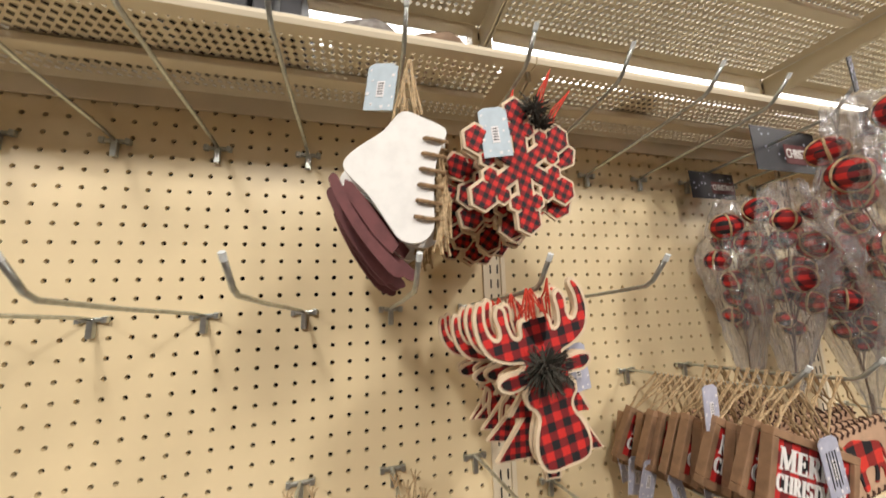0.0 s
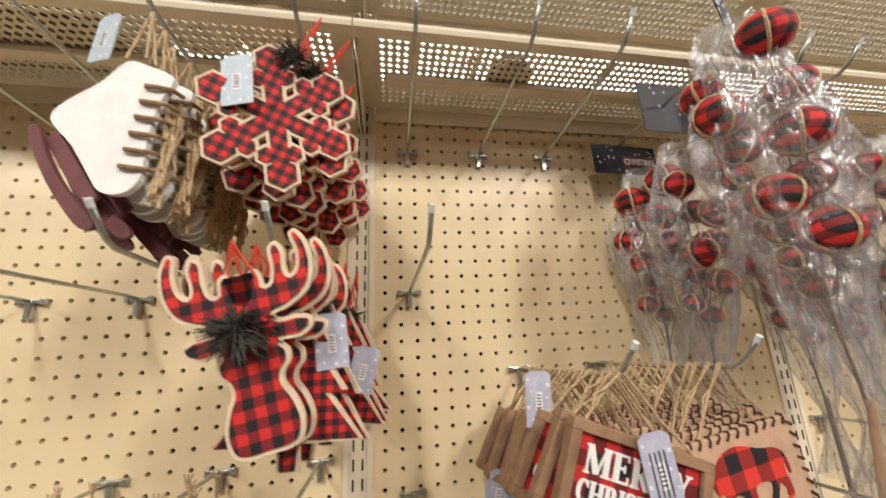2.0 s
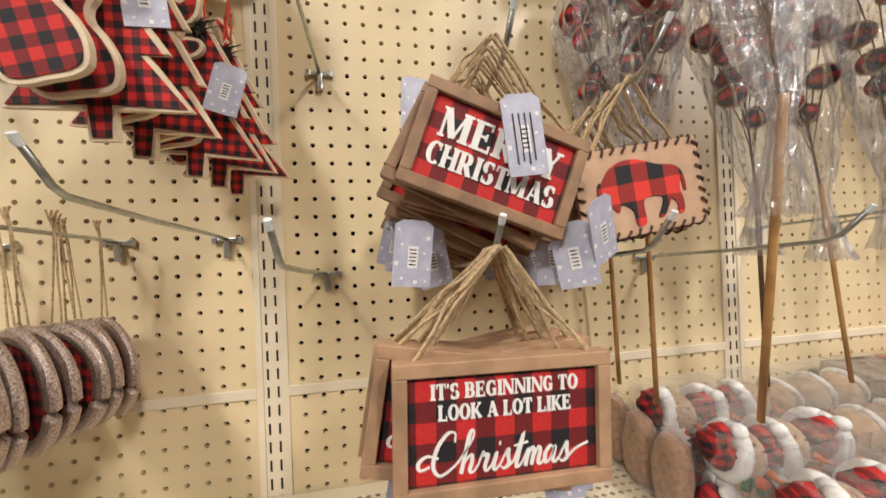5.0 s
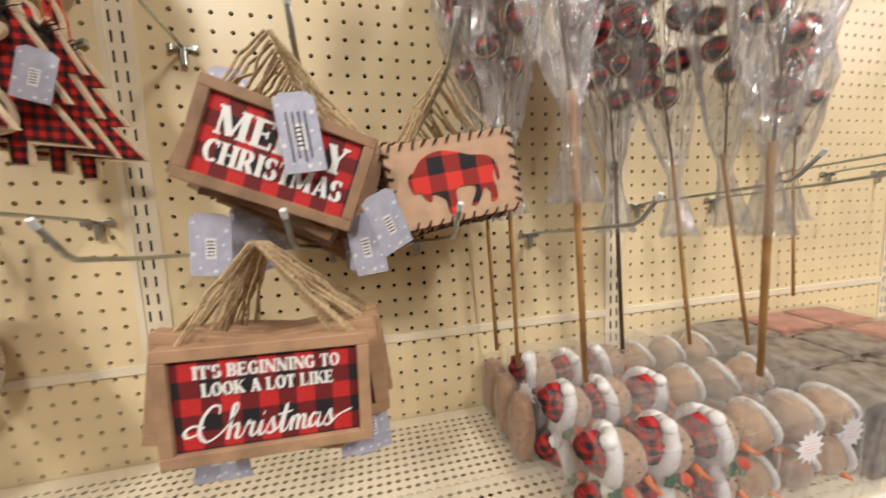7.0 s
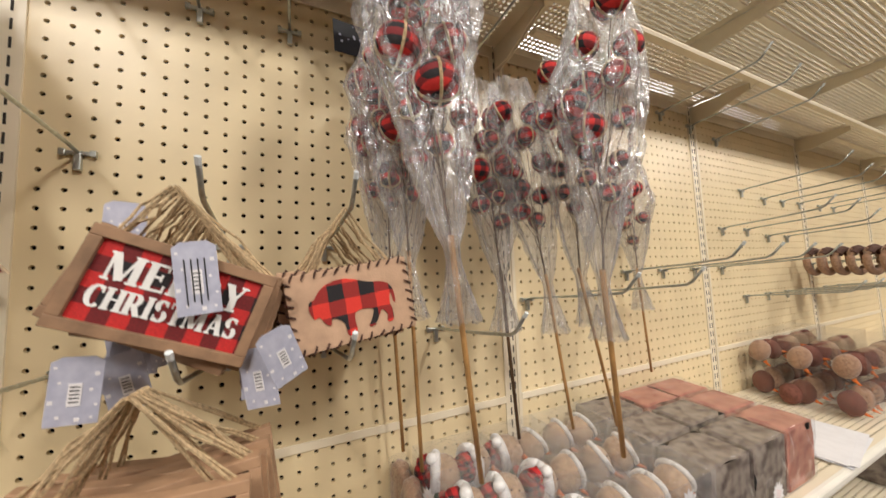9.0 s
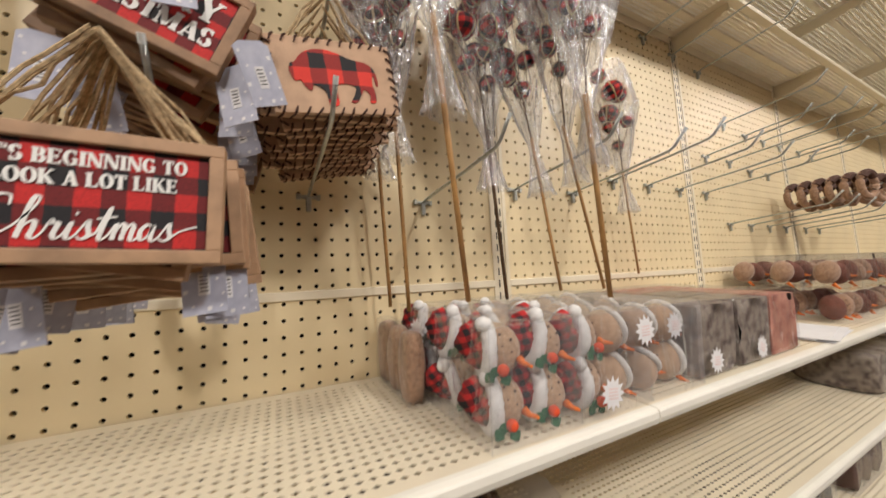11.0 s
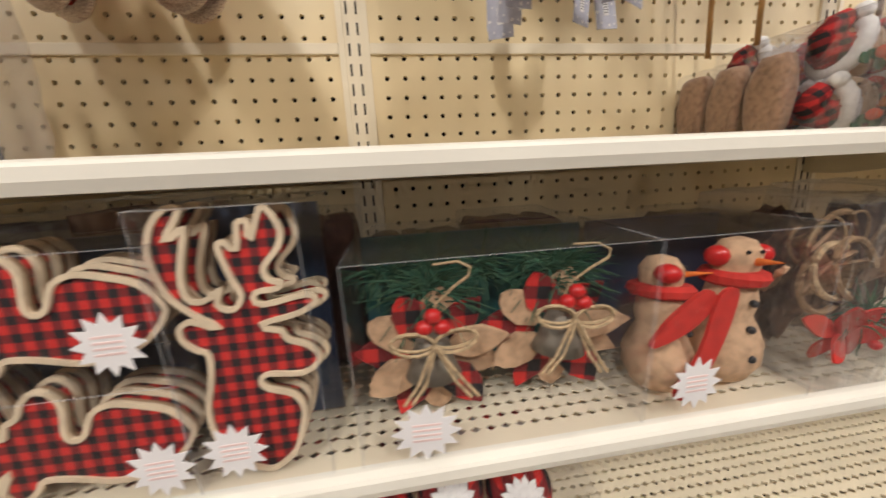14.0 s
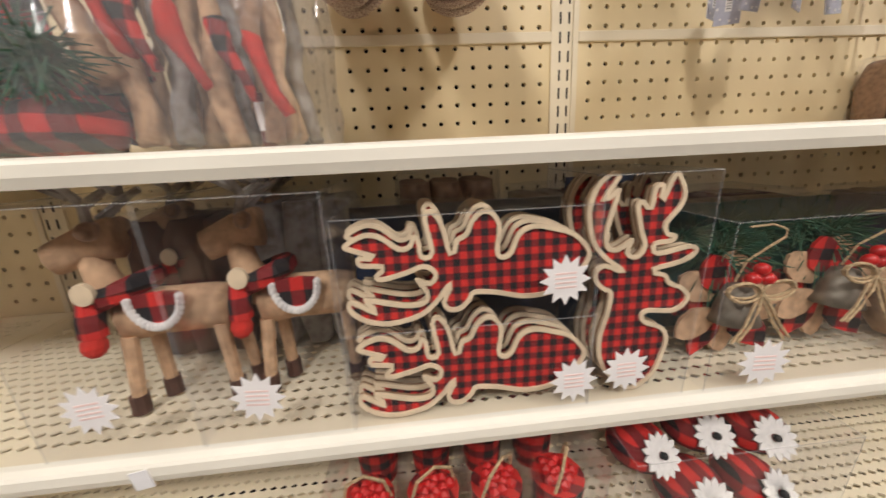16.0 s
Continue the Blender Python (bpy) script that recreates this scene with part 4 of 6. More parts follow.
def snowflake():
    t = thing("snowflake_ornament", "wooden snowflake ornament with red and black plaid face and pale rim", "ornament", None, "snowflake ornaments")
    for nm, mat, grow, y0, y1 in (("rim_piece", M_CREAMWOOD, 0.0035, 0.0, 0.005), ("plaid_piece", M_PLAID_S, 0.0, -0.0014, 0.0)):
        n = 0

        def add(pts):
            nonlocal n
            v, f = slab(pts, y0 - 0.00005 * n, y1)
            link_mesh(nm, v, f, mat, t)
            n += 1

        add(hexagon(0, 0, 0.017 + grow, 0))
        for k in range(6):
            a = k * math.pi / 3
            c, s = math.cos(a), math.sin(a)
            w = 0.0075 + grow
            add([(c * u - s * q, s * u + c * q) for u, q in ((0.01, -w), (0.055, -w), (0.055, w), (0.01, w))])
            add(hexagon(0.058 * c, 0.058 * s, 0.0145 + grow, a))
            for sg in (-1, 1):
                b = a + sg * 0.3
                add(hexagon(0.041 * math.cos(b), 0.041 * math.sin(b), 0.008 + grow, a))
    sprig(t, (-0.012, -0.004, 0.06), 0.02, 130, M_PINE, 3, thin=0.0013)
    strings(t, "red_string", [((-0.008, 0.0, 0.12), (-0.012 + 0.004 * k, -0.002, 0.062)) for k in range(4)], M_REDSTRING, 0.0009)
    return t


sf = snowflake()
for k in range(10):
    y = -0.236 + 0.0205 * k
    m = pose(-0.05 - 0.012 + 0.006 * math.sin(2.3 * k), y, rod_z(ZA, y) - 0.12, 6, 22 + 16 * math.sin(1.9 * k), 8 - 14 * (k % 3 == 1))
    if k == 0:
        sf.matrix_world = m
    else:
        copy_thing(sf, m)
price_tag(pose(-0.098, -0.246, 1.735, 0, -6, -10), 0.03, 0.05, M_TAGBLUE, label="pale blue price tag with a barcode on red string")

# ---- reindeer heads and trees ----
dh = plaque("reindeer_ornament", "wooden reindeer head ornament with red plaid face and dark pine sprig", scaled(DEER, 0.165, 0.124), M_PLAID_M, 0.0034, group="reindeer ornaments")
sprig(dh, (-0.004, -0.008, 0.092), 0.025, 260, M_PINE, 8, thin=0.0013)
strings(dh, "red_string", [((0, 0.0, 0.166), (-0.018 + 0.009 * k, 0.002, 0.115)) for k in range(5)], M_REDSTRING, 0.001, 0.004)
tr = plaque("tree_ornament", "wooden christmas tree ornament with red plaid face and pale rim", scaled(TREE, 0.16, 0.152), M_PLAID_S, 0.004, group="tree ornaments")
sprig(tr, (0.0, -0.006, 0.14), 0.02, 70, M_PINE, 9)
strings(tr, "red_string", [((0, 0.0, 0.2), (-0.004 + 0.004 * k, 0.002, 0.155)) for k in range(3)], M_REDSTRING, 0.001, 0.004)
seq = "ddtdtddtdtdt"
done = set()
for k, c in enumerate(seq):
    y = -0.25 + 0.0175 * k
    src = dh if c == "d" else tr
    drop = 0.166 if c == "d" else 0.19
    m = pose(-0.042 + (0.002 if c == "d" else 0.0022) * k + 0.004 * math.sin(3 * k), y, rod_z(ZB, y) - drop, 4, (-13 if c == "d" else 4) + 4 * math.sin(2.2 * k), 5 * math.sin(1.3 * k) - 3)
    if c in done:
        copy_thing(src, m)
    else:
        src.matrix_world = m
        done.add(c)
price_tag(pose(-0.008, -0.222, 1.49, 0, -6, 8), 0.028, 0.045, M_TAG)
price_tag(pose(0.022, -0.15, 1.455, 0, 14, 12), 0.028, 0.045, M_TAG)

# ---- glitter discs ----
def disc():
    t = thing("glitter_disc_ornament", "round silver glitter ornament with dark red plaid centre on thin twine", "ornament", None, "glitter discs")
    bm = bmesh.new()
    tube(bm, [(0.05 * math.sin(k * math.tau / 32), 0, 0.05 * math.cos(k * math.tau / 32)) for k in range(33)], 0.0085, 10)
    for v in bm.verts:
        v.co.y *= 0.6
    part("glitter_ring", bm, M_GLITTER, t, "silver glitter rim")
    v, f = slab([(0.046 * math.cos(k * math.tau / 30), 0.046 * math.sin(k * math.tau / 30)) for k in range(30)], -0.002, 0.002)
    link_mesh("plaid_centre", v, f, M_PLAIDDARK, t)
    strings(t, "hanging_twine", [((0, 0, 0.153), (-0.006, 0, 0.056)), ((0.001, 0, 0.153), (0.006, 0, 0.056))], M_TWINE, 0.0009)
    bm = bmesh.new()
    for k in range(3):
        tube(bm, [(0, 0, 0.15), (0.004 - 0.004 * k, -0.002, 0.163), (0.008 - 0.007 * k, -0.002, 0.168)], 0.0012, 4)
    part("knot", bm, M_TWINE, t)
    return t


gd = disc()
first = True
for hx in (-0.178, -0.305):
    for k in range(11):
        y = -0.236 + 0.0185 * k
        m = pose(hx + 0.014 + 0.004 * math.sin(4 * k), y, rod_z(ZC0, y) - 0.152, 3, 5 * math.sin(2 * k), -24 + 7 * math.sin(1.1 * k))
        if first:
            gd.matrix_world, first = m, False
        else:
            copy_thing(gd, m)
price_tag(pose(-0.19, -0.15, 1.29, 0, 0, -10), 0.03, 0.055, M_TAG)

# ---- framed signs ----
CORNERS = {}


def framed_sign(name, label, w, h, bar, mat, lines, drop, tilt, group):
    """A framed plaid panel with raised words, on two jute cords that meet at the hook; the origin is on the hook."""
    t = thing(name, label, "sign", None, group)
    R = pose(0, 0, -drop, 0, tilt, 0)
    d = 0.012
    for b in ((-w / 2, w / 2, h / 2 - bar, h / 2), (-w / 2, w / 2, -h / 2, -h / 2 + bar), (-w / 2, -w / 2 + bar, -h / 2 + bar, h / 2 - bar), (w / 2 - bar, w / 2, -h / 2 + bar, h / 2 - bar)):
        put(part("frame_bar", boxm(b[0], b[1], 0, d, b[2], b[3], 0.0008), mat, t), R)
    put(part("plaid_panel", boxm(-w / 2 + bar, w / 2 - bar, 0.004, 0.007, -h / 2 + bar, h / 2 - bar), M_PLAID_SIGN, t), R)
    put(part("back_board", boxm(-w / 2 + 0.002, w / 2 - 0.002, 0.0075, 0.0115, -h / 2 + 0.002, h / 2 - 0.002), M_FRAME2, t), R)
    for txt, lw, lh, lz in lines:
        pen_word(serif_word(txt) if txt.isupper() else script_word(), lw, lh, M_WHITE, t, 0, 0.004, lz, R)
    CORNERS[t.name] = [q for sx in (-1, 1) for q in R @ Vector((sx * (w / 2 - 0.012), 0.006, h / 2 - 0.002))]
    return t


def stack(src, hx, base, y0, step, count, jig, sag=0.0, gather=None):
    """Copies along a hook; with gather each gets its own cords, drawn together towards the hook's tip."""
    corners = CORNERS.get(src.name)
    for k in range(count):
        y = y0 + step * k
        m = pose(hx + 0.0025 * math.sin(2.7 * k), y, rod_z(base, y) - sag * k, 0, jig * math.sin(1.9 * k) if k else 0, 0.5 * jig * math.sin(2.9 * k + 1) if k else 0)
        if k == 0:
            src.matrix_world = m
            o = src
        else:
            o = copy_thing(src, m)
        if gather is not None:
            cords.append((o, m, y0 + gather * (y - y0), hx, base, k, corners))


def hang_cords(todo):
    """Two doubled jute cords for each sign, from its upper corners to the hook."""
    for o, m, y, hx, base, k, c in todo:
        top = m.inverted() @ Vector((hx, y, rod_z(base, y)))
        ends = []
        for q, sx in ((0, -1), (3, 1)):
            low = Vector(c[q:q + 3])
            ends += [(top + Vector((0.002 * sx, 0, 0)), low), (top + Vector((-0.001 * sx, 0.003, 0.001)), low + Vector((0.003, 0.003, 0)))]
        strings(o, "jute_cord", ends, M_TWINE, 0.0013, 0.005, k + 1)


cords = []
merry = framed_sign("merry_christmas_sign", "brown wood framed sign reading merry christmas on red plaid", 0.133, 0.08, 0.009, M_FRAME, (("MERRY", 0.098, 0.0225, 0.0125), ("CHRISTMAS", 0.1, 0.017, -0.0115)), 0.092, 21, "merry christmas signs")
stack(merry, 0.2455, ZC1, -0.262, 0.0136, 17, 7, 0.0017, 0.85)
its = framed_sign("beginning_sign", "light wood framed sign with white holiday verse on red plaid", 0.142, 0.085, 0.009, M_LIGHTFRAME, (("IT'S BEGINNING TO", 0.096, 0.0095, 0.0235), ("LOOK A LOT LIKE", 0.087, 0.0095, 0.0105), ("Christmas", 0.112, 0.026, -0.0145)), 0.112, 1.5, "beginning signs")
stack(its, 0.232, ZD, -0.298, 0.0138, 10, 9, 0.0015, 0.25)
hang_cords(cords)

# grey tags that hang out on both sides of the signs
first_tag = None
rnd = random.Random(12)
for k in range(30):
    side = -1 if k % 2 else 1
    low = k >= 14
    y = -0.255 + 0.0155 * (k % 14)
    x = (0.245 if not low else 0.232) + side * (0.058 if not low else 0.06) + rnd.uniform(-0.012, 0.012)
    z = (1.3 if side < 0 else 1.285) + rnd.uniform(-0.012, 0.012) if not low else 1.126 + rnd.uniform(-0.012, 0.012)
    m = pose(x, y, z, rnd.uniform(-8, 8), rnd.uniform(-14, 14), rnd.uniform(-30, 30))
    if first_tag is None:
        first_tag = price_tag(m, 0.03, 0.048, M_TAG)
    else:
        copy_thing(first_tag, m)
price_tag(pose(0.2605, -0.2685, 1.381, 0, -6, 0), 0.03, 0.055, M_TAG, "text", label="grey-blue price tag hanging across the sign's letters")
copy_thing(first_tag, pose(0.195, -0.2, 1.425, 0, 3, 10))
copy_thing(first_tag, pose(0.318, -0.272, 1.305, 10, -25, 20))

# ---- buffalo plaques ----
def buffalo():
    t = thing("buffalo_plaque", "tan board plaque with dark laced edge and red plaid buffalo cut-out", "ornament", None, "buffalo plaques")
    R = pose(0.008, 0, -0.105, 0, -9, 0)
    w, h = 0.131, 0.082
    put(part("board", boxm(-w / 2, w / 2, 0, 0.006, -h / 2, h / 2, 0.001), M_LEATHER, t), R)
    v, f = slab(scaled(BUFFALO, 0.064, 0.092), -0.0012, 0.001)
    put(link_mesh("buffalo_shape", v, f, M_PLAID_XL, t, "red and black plaid buffalo"), R)
    bm = bmesh.new()
    tube(bm, [(-0.003, -0.001, -0.006), (0, -0.0014, -0.001), (0.002, 0.001, 0.0014), (0.003, 0.0075, -0.001)], 0.0013, 4)
    proto = part("lace_stitch", bm, M_STITCH, t)
    rn = random.Random(4)
    spots4 = [(-w / 2 + 0.008 + k * (w - 0.016) / 10, s * h / 2, 90 - 90 * s) for k in range(11) for s in (1, -1)]
    spots4 += [(s * w / 2, -h / 2 + 0.008 + k * (h - 0.016) / 6, 90 * s) for k in range(7) for s in (1, -1)]
    for k, (x, z, a) in enumerate(spots4):
        o = proto if k == 0 else new("lace_stitch", proto.data)
        o.parent = t
        o.matrix_basis = R @ pose(x, 0, z, 0, a + rn.uniform(-14, 14), 0)
    ends = []
    for sx in (-1, 1):
        c = R @ Vector((sx * 0.045, 0.003, h / 2 - 0.001))
        ends += [((0, 0, 0), c), ((0.001 * sx, 0.003, 0), c + Vector((0.003, 0.002, 0)))]
    strings(t, "jute_cord", ends, M_TWINE, 0.0012, 0.005)
    return t


stack(buffalo(), 0.387, ZC1, -0.226, 0.0135, 14, 6)

# ---- plaid ball picks in cellophane ----
def film_sleeve(parent, foot, tie, top, r_top, seed):
    """A crumpled clear sleeve gathered at the tie, with a short tail."""
    rn = random.Random(seed)
    foot, tie, top = Vector(foot), Vector(tie), Vector(top)
    A, N = 52, 34
    ph = [rn.uniform(0, 6.28) for _ in range(6)]
    V, F = [], []
    for i in range(N):
        s = i / (N - 1)
        if s < 0.2:
            u = s / 0.2
            c = foot.lerp(tie, u)
            r = 0.013 + 0.012 * (1 - u) ** 1.5 - 0.006 * u
        else:
            u = (s - 0.2) / 0.8
            c = tie.lerp(top, u)
            r = 0.006 + (r_top - 0.006) * min(1, (u * 1.6) ** 0.8) * (1 - 0.55 * max(0, u - 0.7) / 0.3)
        for k in range(A):
            a = k * math.tau / A
            w = 1 + 0.16 * math.sin(5 * a + ph[0] + 3 * s) + 0.1 * math.sin(11 * a + ph[1] + 9 * s) + 0.07 * abs(math.sin(9 * a + ph[2] - 14 * s)) + rn.uniform(-0.07, 0.07) + 0.08 * math.sin(17 * s + 3 * a + ph[3])
            V.append((c.x + r * w * math.cos(a), c.y + 0.8 * r * w * math.sin(a), c.z + rn.uniform(-0.002, 0.002)))
    for i in range(N - 1):
        for k in range(A):
            F.append((i * A + k, i * A + (k + 1) % A, (i + 1) * A + (k + 1) % A, (i + 1) * A + k))
    return link_mesh("cellophane_sleeve", V, F, M_FILM, parent, "crumpled clear cellophane")


def header_card(m, w, h, txt=True):
    t = thing("header_card", "black hanging card with white snow dots and lettering", "card", m, "header cards")
    part("card", boxm(-w / 2, w / 2, 0, 0.0012, -h / 2, h / 2), M_BLACK, t)
    bm = bmesh.new()
    rn = random.Random(int(w * 1e5))
    for _ in range(24):
        x, z, r = rn.uniform(-w * 0.46, w * 0.46), rn.uniform(-h * 0.44, h * 0.44), rn.uniform(0.0008, 0.0022)
        box(bm, x - r, x + r, -0.0004, 0, z - r, z + r)
    part("snow_dots", bm, M_TAG, t)
    if txt:
        part("label_strip", boxm(-w * 0.05, w * 0.48, -0.0006, 0, -h * 0.3, h * 0.15), M_MAROON, t)
        lettering("CHRISTMAS", w * 0.48, h * 0.22, M_WHITE, t, w * 0.21, -0.0006, -h * 0.06, 0.01)
    return t


def pick(tie, top, end, seed, balls, r_top=0.06, stick=0.0032, sleeve=True, mat=None):
    """Plaid cloth balls on twigs, gathered on one bamboo stick inside a clear sleeve."""
    t = thing("plaid_ball_pick", "red plaid cloth balls with jute bands on a stick in cellophane", "floral pick", None, "plaid ball picks")
    rn = random.Random(seed)
    tie, top, end = Vector(tie), Vector(top), Vector(end)
    bm = bmesh.new()
    tube(bm, [end, end.lerp(tie, 0.5), tie + (tie - end).normalized() * 0.02], stick, 8)
    part("stick", bm, mat or M_STICK, t, smooth=True)
    bm = bmesh.new()
    tube(bm, [tie, tie.lerp(top, 0.2), tie.lerp(top, 0.42)], 0.0019, 6, 0.5)
    part("stem", bm, M_STICKDK, t)
    for k in range(balls):
        f = 0.3 + 0.65 * (k + rn.random() * 0.6) / balls
        a = k * 2.4 + rn.random()
        rad = r_top * 0.7 * min(1, 1.5 * f)
        c = tie.lerp(top, f) + Vector((rad * math.cos(a), 0.8 * rad * math.sin(a), 0))
        r = rn.choice((0.016, 0.019, 0.022, 0.025)) if f > 0.42 else rn.uniform(0.013, 0.017)
        bm = bmesh.new()
        ball(bm, (0, 0, 0), r, 3, (1, 1, 0.94))
        b = part("plaid_ball", bm, M_PLAID_M, t, smooth=True)
        b.matrix_basis = pose(*c, rn.uniform(-20, 20), rn.uniform(-20, 20), rn.uniform(0, 90))
        for turn in (0, 90):
            bm = bmesh.new()
            pts = [(1.015 * r * math.cos(q * math.tau / 18), 0, 0.955 * r * math.sin(q * math.tau / 18)) for q in range(19)]
            tube(bm, pts, 0.0019, 4)
            bb = part("jute_band", bm, M_TWINE, b)
            bb.matrix_basis = pose(0, 0, 0, 0, 0, turn + 20)
        bm = bmesh.new()
        tube(bm, [tie.lerp(top, 0.42 * f), tie.lerp(top, 0.42 * f).lerp(c, 0.5) + Vector((0.004, 0.002, 0)), c - Vector((0, 0, r * 0.9))], 0.0007, 4)
        part("twig", bm, M_STICKDK, t)
    if sleeve:
        film_sleeve(t, tie - (tie - end).normalized() * 0.085, tie, top, r_top, seed)
    return t


pick((0.497, -0.266, 1.375), (0.437, -0.272, 1.8), (0.566, -0.188, 1.07), 1, 13, 0.062, 0.0037)
pick((0.487, -0.05, 1.36), (0.475, -0.075, 1.72), (0.504, -0.04, 1.06), 2, 11, 0.055)
pick((0.5, -0.11, 1.37), (0.47, -0.16, 1.72), (0.514, -0.10, 1.055), 3, 12, 0.058)
pick((0.664, -0.12, 1.335), (0.63, -0.12, 1.68), (0.697, -0.1, 1.06), 4, 12, 0.055, 0.003, mat=M_STICKDK)
pick((0.75, -0.137, 1.325), (0.7, -0.12, 1.7), (0.788, -0.137, 1.07), 5, 12, 0.058, 0.0028)
pick((0.785, -0.18, 1.335), (0.76, -0.2, 1.72), (0.865, -0.165, 1.07), 6, 10, 0.058, 0.0028)
pick((0.73, -0.27, 1.33), (0.735, -0.29, 1.75), (0.80, -0.225, 1.06), 7, 13, 0.064, 0.004)
pick((1.125, -0.05, 1.33), (1.09, -0.07, 1.62), (1.153, -0.045, 1.09), 8, 7, 0.05, 0.0028)
header_card(pose(0.47, -0.05, 1.757, 0, -3, 8), 0.145, 0.055)
header_card(pose(0.515, -0.15, 1.79, 0, -3, 6), 0.2, 0.08)
header_card(pose(0.64, -0.2, 1.83, -10, -16, 30), 0.12, 0.045)
header_card(pose(0.44, -0.275, 1.84, 10, 65, 20), 0.05, 0.018, False)

# ---- shelf one: snowman head packs ----
def snow_head(hatted, trimmed=True, fur=None):
    """A plush head with a carrot nose; the hat is worn aslant, with a felt band, holly and pompom."""
    t = thing("snowman_head_ornament", "brown plush snowman head ornament with white trim and orange nose", "ornament", None, "snowman heads")
    bm = bmesh.new()
    ball(bm, (0.006 if hatted else -0.004, 0, -0.002), 0.0295, 3, (0.92, 0.85, 1.0))
    part("head", bm, fur or M_TANFUR, t, smooth=True)
    bm = bmesh.new()
    tube(bm, [(0, 0, 0), (0.001, 0, 0.008), (-0.001, 0, 0.018)], 0.0048, 8, 0.35)
    put(part("nose", bm, M_ORANGE, t, smooth=True), pose(0.022, -0.018, -0.018, 60, 150, 0) if hatted else pose(0.02, -0.006, -0.022, 40, 130, 0))
    for x, z in ((0.009, 0.004), (0.021, 0.006), (0.004, -0.008), (0.016, -0.006), (0.012, 0.016)):
        bm = bmesh.new()
        ball(bm, (x, -0.0235 + 9 * ((x - 0.006) ** 2 + z * z), z), 0.0016, 1)
        part("face_dot", bm, M_STITCH, t)
    if trimmed:
        # a felt band round the head, square to the hat's lean
        bm = bmesh.new()
        u, w = Vector((0.42 if hatted else -0.3, 0, 0.92)), Vector((0, 1, 0))
        tube(bm, [Vector((-0.006 if hatted else 0.009, 0, 0.004)) + 0.0262 * (math.cos(q * math.tau / 22) * u + 0.92 * math.sin(q * math.tau / 22) * w) for q in range(23)], 0.0085 if hatted else 0.0045, 8)
        part("white_trim", bm, M_FELT, t, smooth=True)
    if hatted:
        bm = bmesh.new()
        tube(bm, [(-0.007, 0, 0.004), (-0.016, 0, 0.011), (-0.02, -0.003, 0.02), (-0.016, -0.008, 0.028), (-0.006, -0.012, 0.033)], 0.0248, 14, 0.35)
        part("hat", bm, M_PLAIDDARK, t, "red plaid hat", smooth=True)
        bm = bmesh.new()
        ball(bm, (0.0, -0.019, 0.033), 0.0088, 2)
        part("pom_pom", bm, M_FELT, t, smooth=True)
        for a in (200, 275):
            leaf = smooth_loop([(0.0, 0.0), (0.006, 0.005), (0.011, 0.0035), (0.014, 0.0065), (0.021, 0.0), (0.014, -0.0065), (0.011, -0.0035), (0.006, -0.005)], 2)
            v, f = slab(leaf, -0.0015, 0.0)
            put(link_mesh("holly_leaf", v, f, M_GREEN, t), pose(-0.004, -0.03, -0.012, 0, -a, 0))
        bm = bmesh.new()
        ball(bm, (-0.002, -0.034, -0.015), 0.0064, 2)
        part("berry", bm, M_BERRY, t, smooth=True)
    return t


heads = [snow_head(True), snow_head(False)]
plain_heads = [tagged(snow_head(False, False, M_COPPER), "reddish brown plush ball ornament in a clear pack"), tagged(snow_head(False, False, M_BROWNFUR), "brown plush ball ornament in a clear pack")]
for k in range(2):
    plain_heads[k].matrix_world = pose(1.66 + 0.07 * k, -0.12, deck_z(Z1, -0.12) + 0.034)
placed = [False, False]
rnd = random.Random(3)
case = None
for iy in range(3):
    for ix in range(3):
        x, y = 0.583 + 0.127 * ix, -0.292 + 0.088 * iy
        z = deck_z(Z1, y) + 0.0012
        lab = "clear plastic pack of brown plush snowman heads on the shelf"
        m = pose(x, y, z, SLOPE)
        if case is None:
            case = clear_case(0.124, 0.085, 0.122, m, lab, "snowman packs", M_PACK)
        else:
            copy_thing(case, m)
        for jx in range(2):
            for jz in range(2):
                h = 0 if (ix + jx * 0.5) < 1.1 else 1
                mm = pose(x - 0.031 + 0.062 * jx, y + 0.038, z + 0.034 + 0.058 * jz, rnd.uniform(-8, 8), rnd.uniform(-42, -8) if h == 0 else rnd.uniform(-25, 10), rnd.uniform(-22, 12))
                if not placed[h]:
                    heads[h].matrix_world, placed[h] = mm, True
                else:
                    copy_thing(heads[h], mm)
star = starburst(pose(0.835, -0.295, 1.02, 0, 10, 0), 0.02)
copy_thing(star, pose(0.758, -0.302, 1.022, 0, 5, 0))
copy_thing(star, pose(0.686, -0.302, 0.958, 0, 12, 0))
copy_thing(star, pose(0.513, -0.13, 1.028, 0, 12, -80))


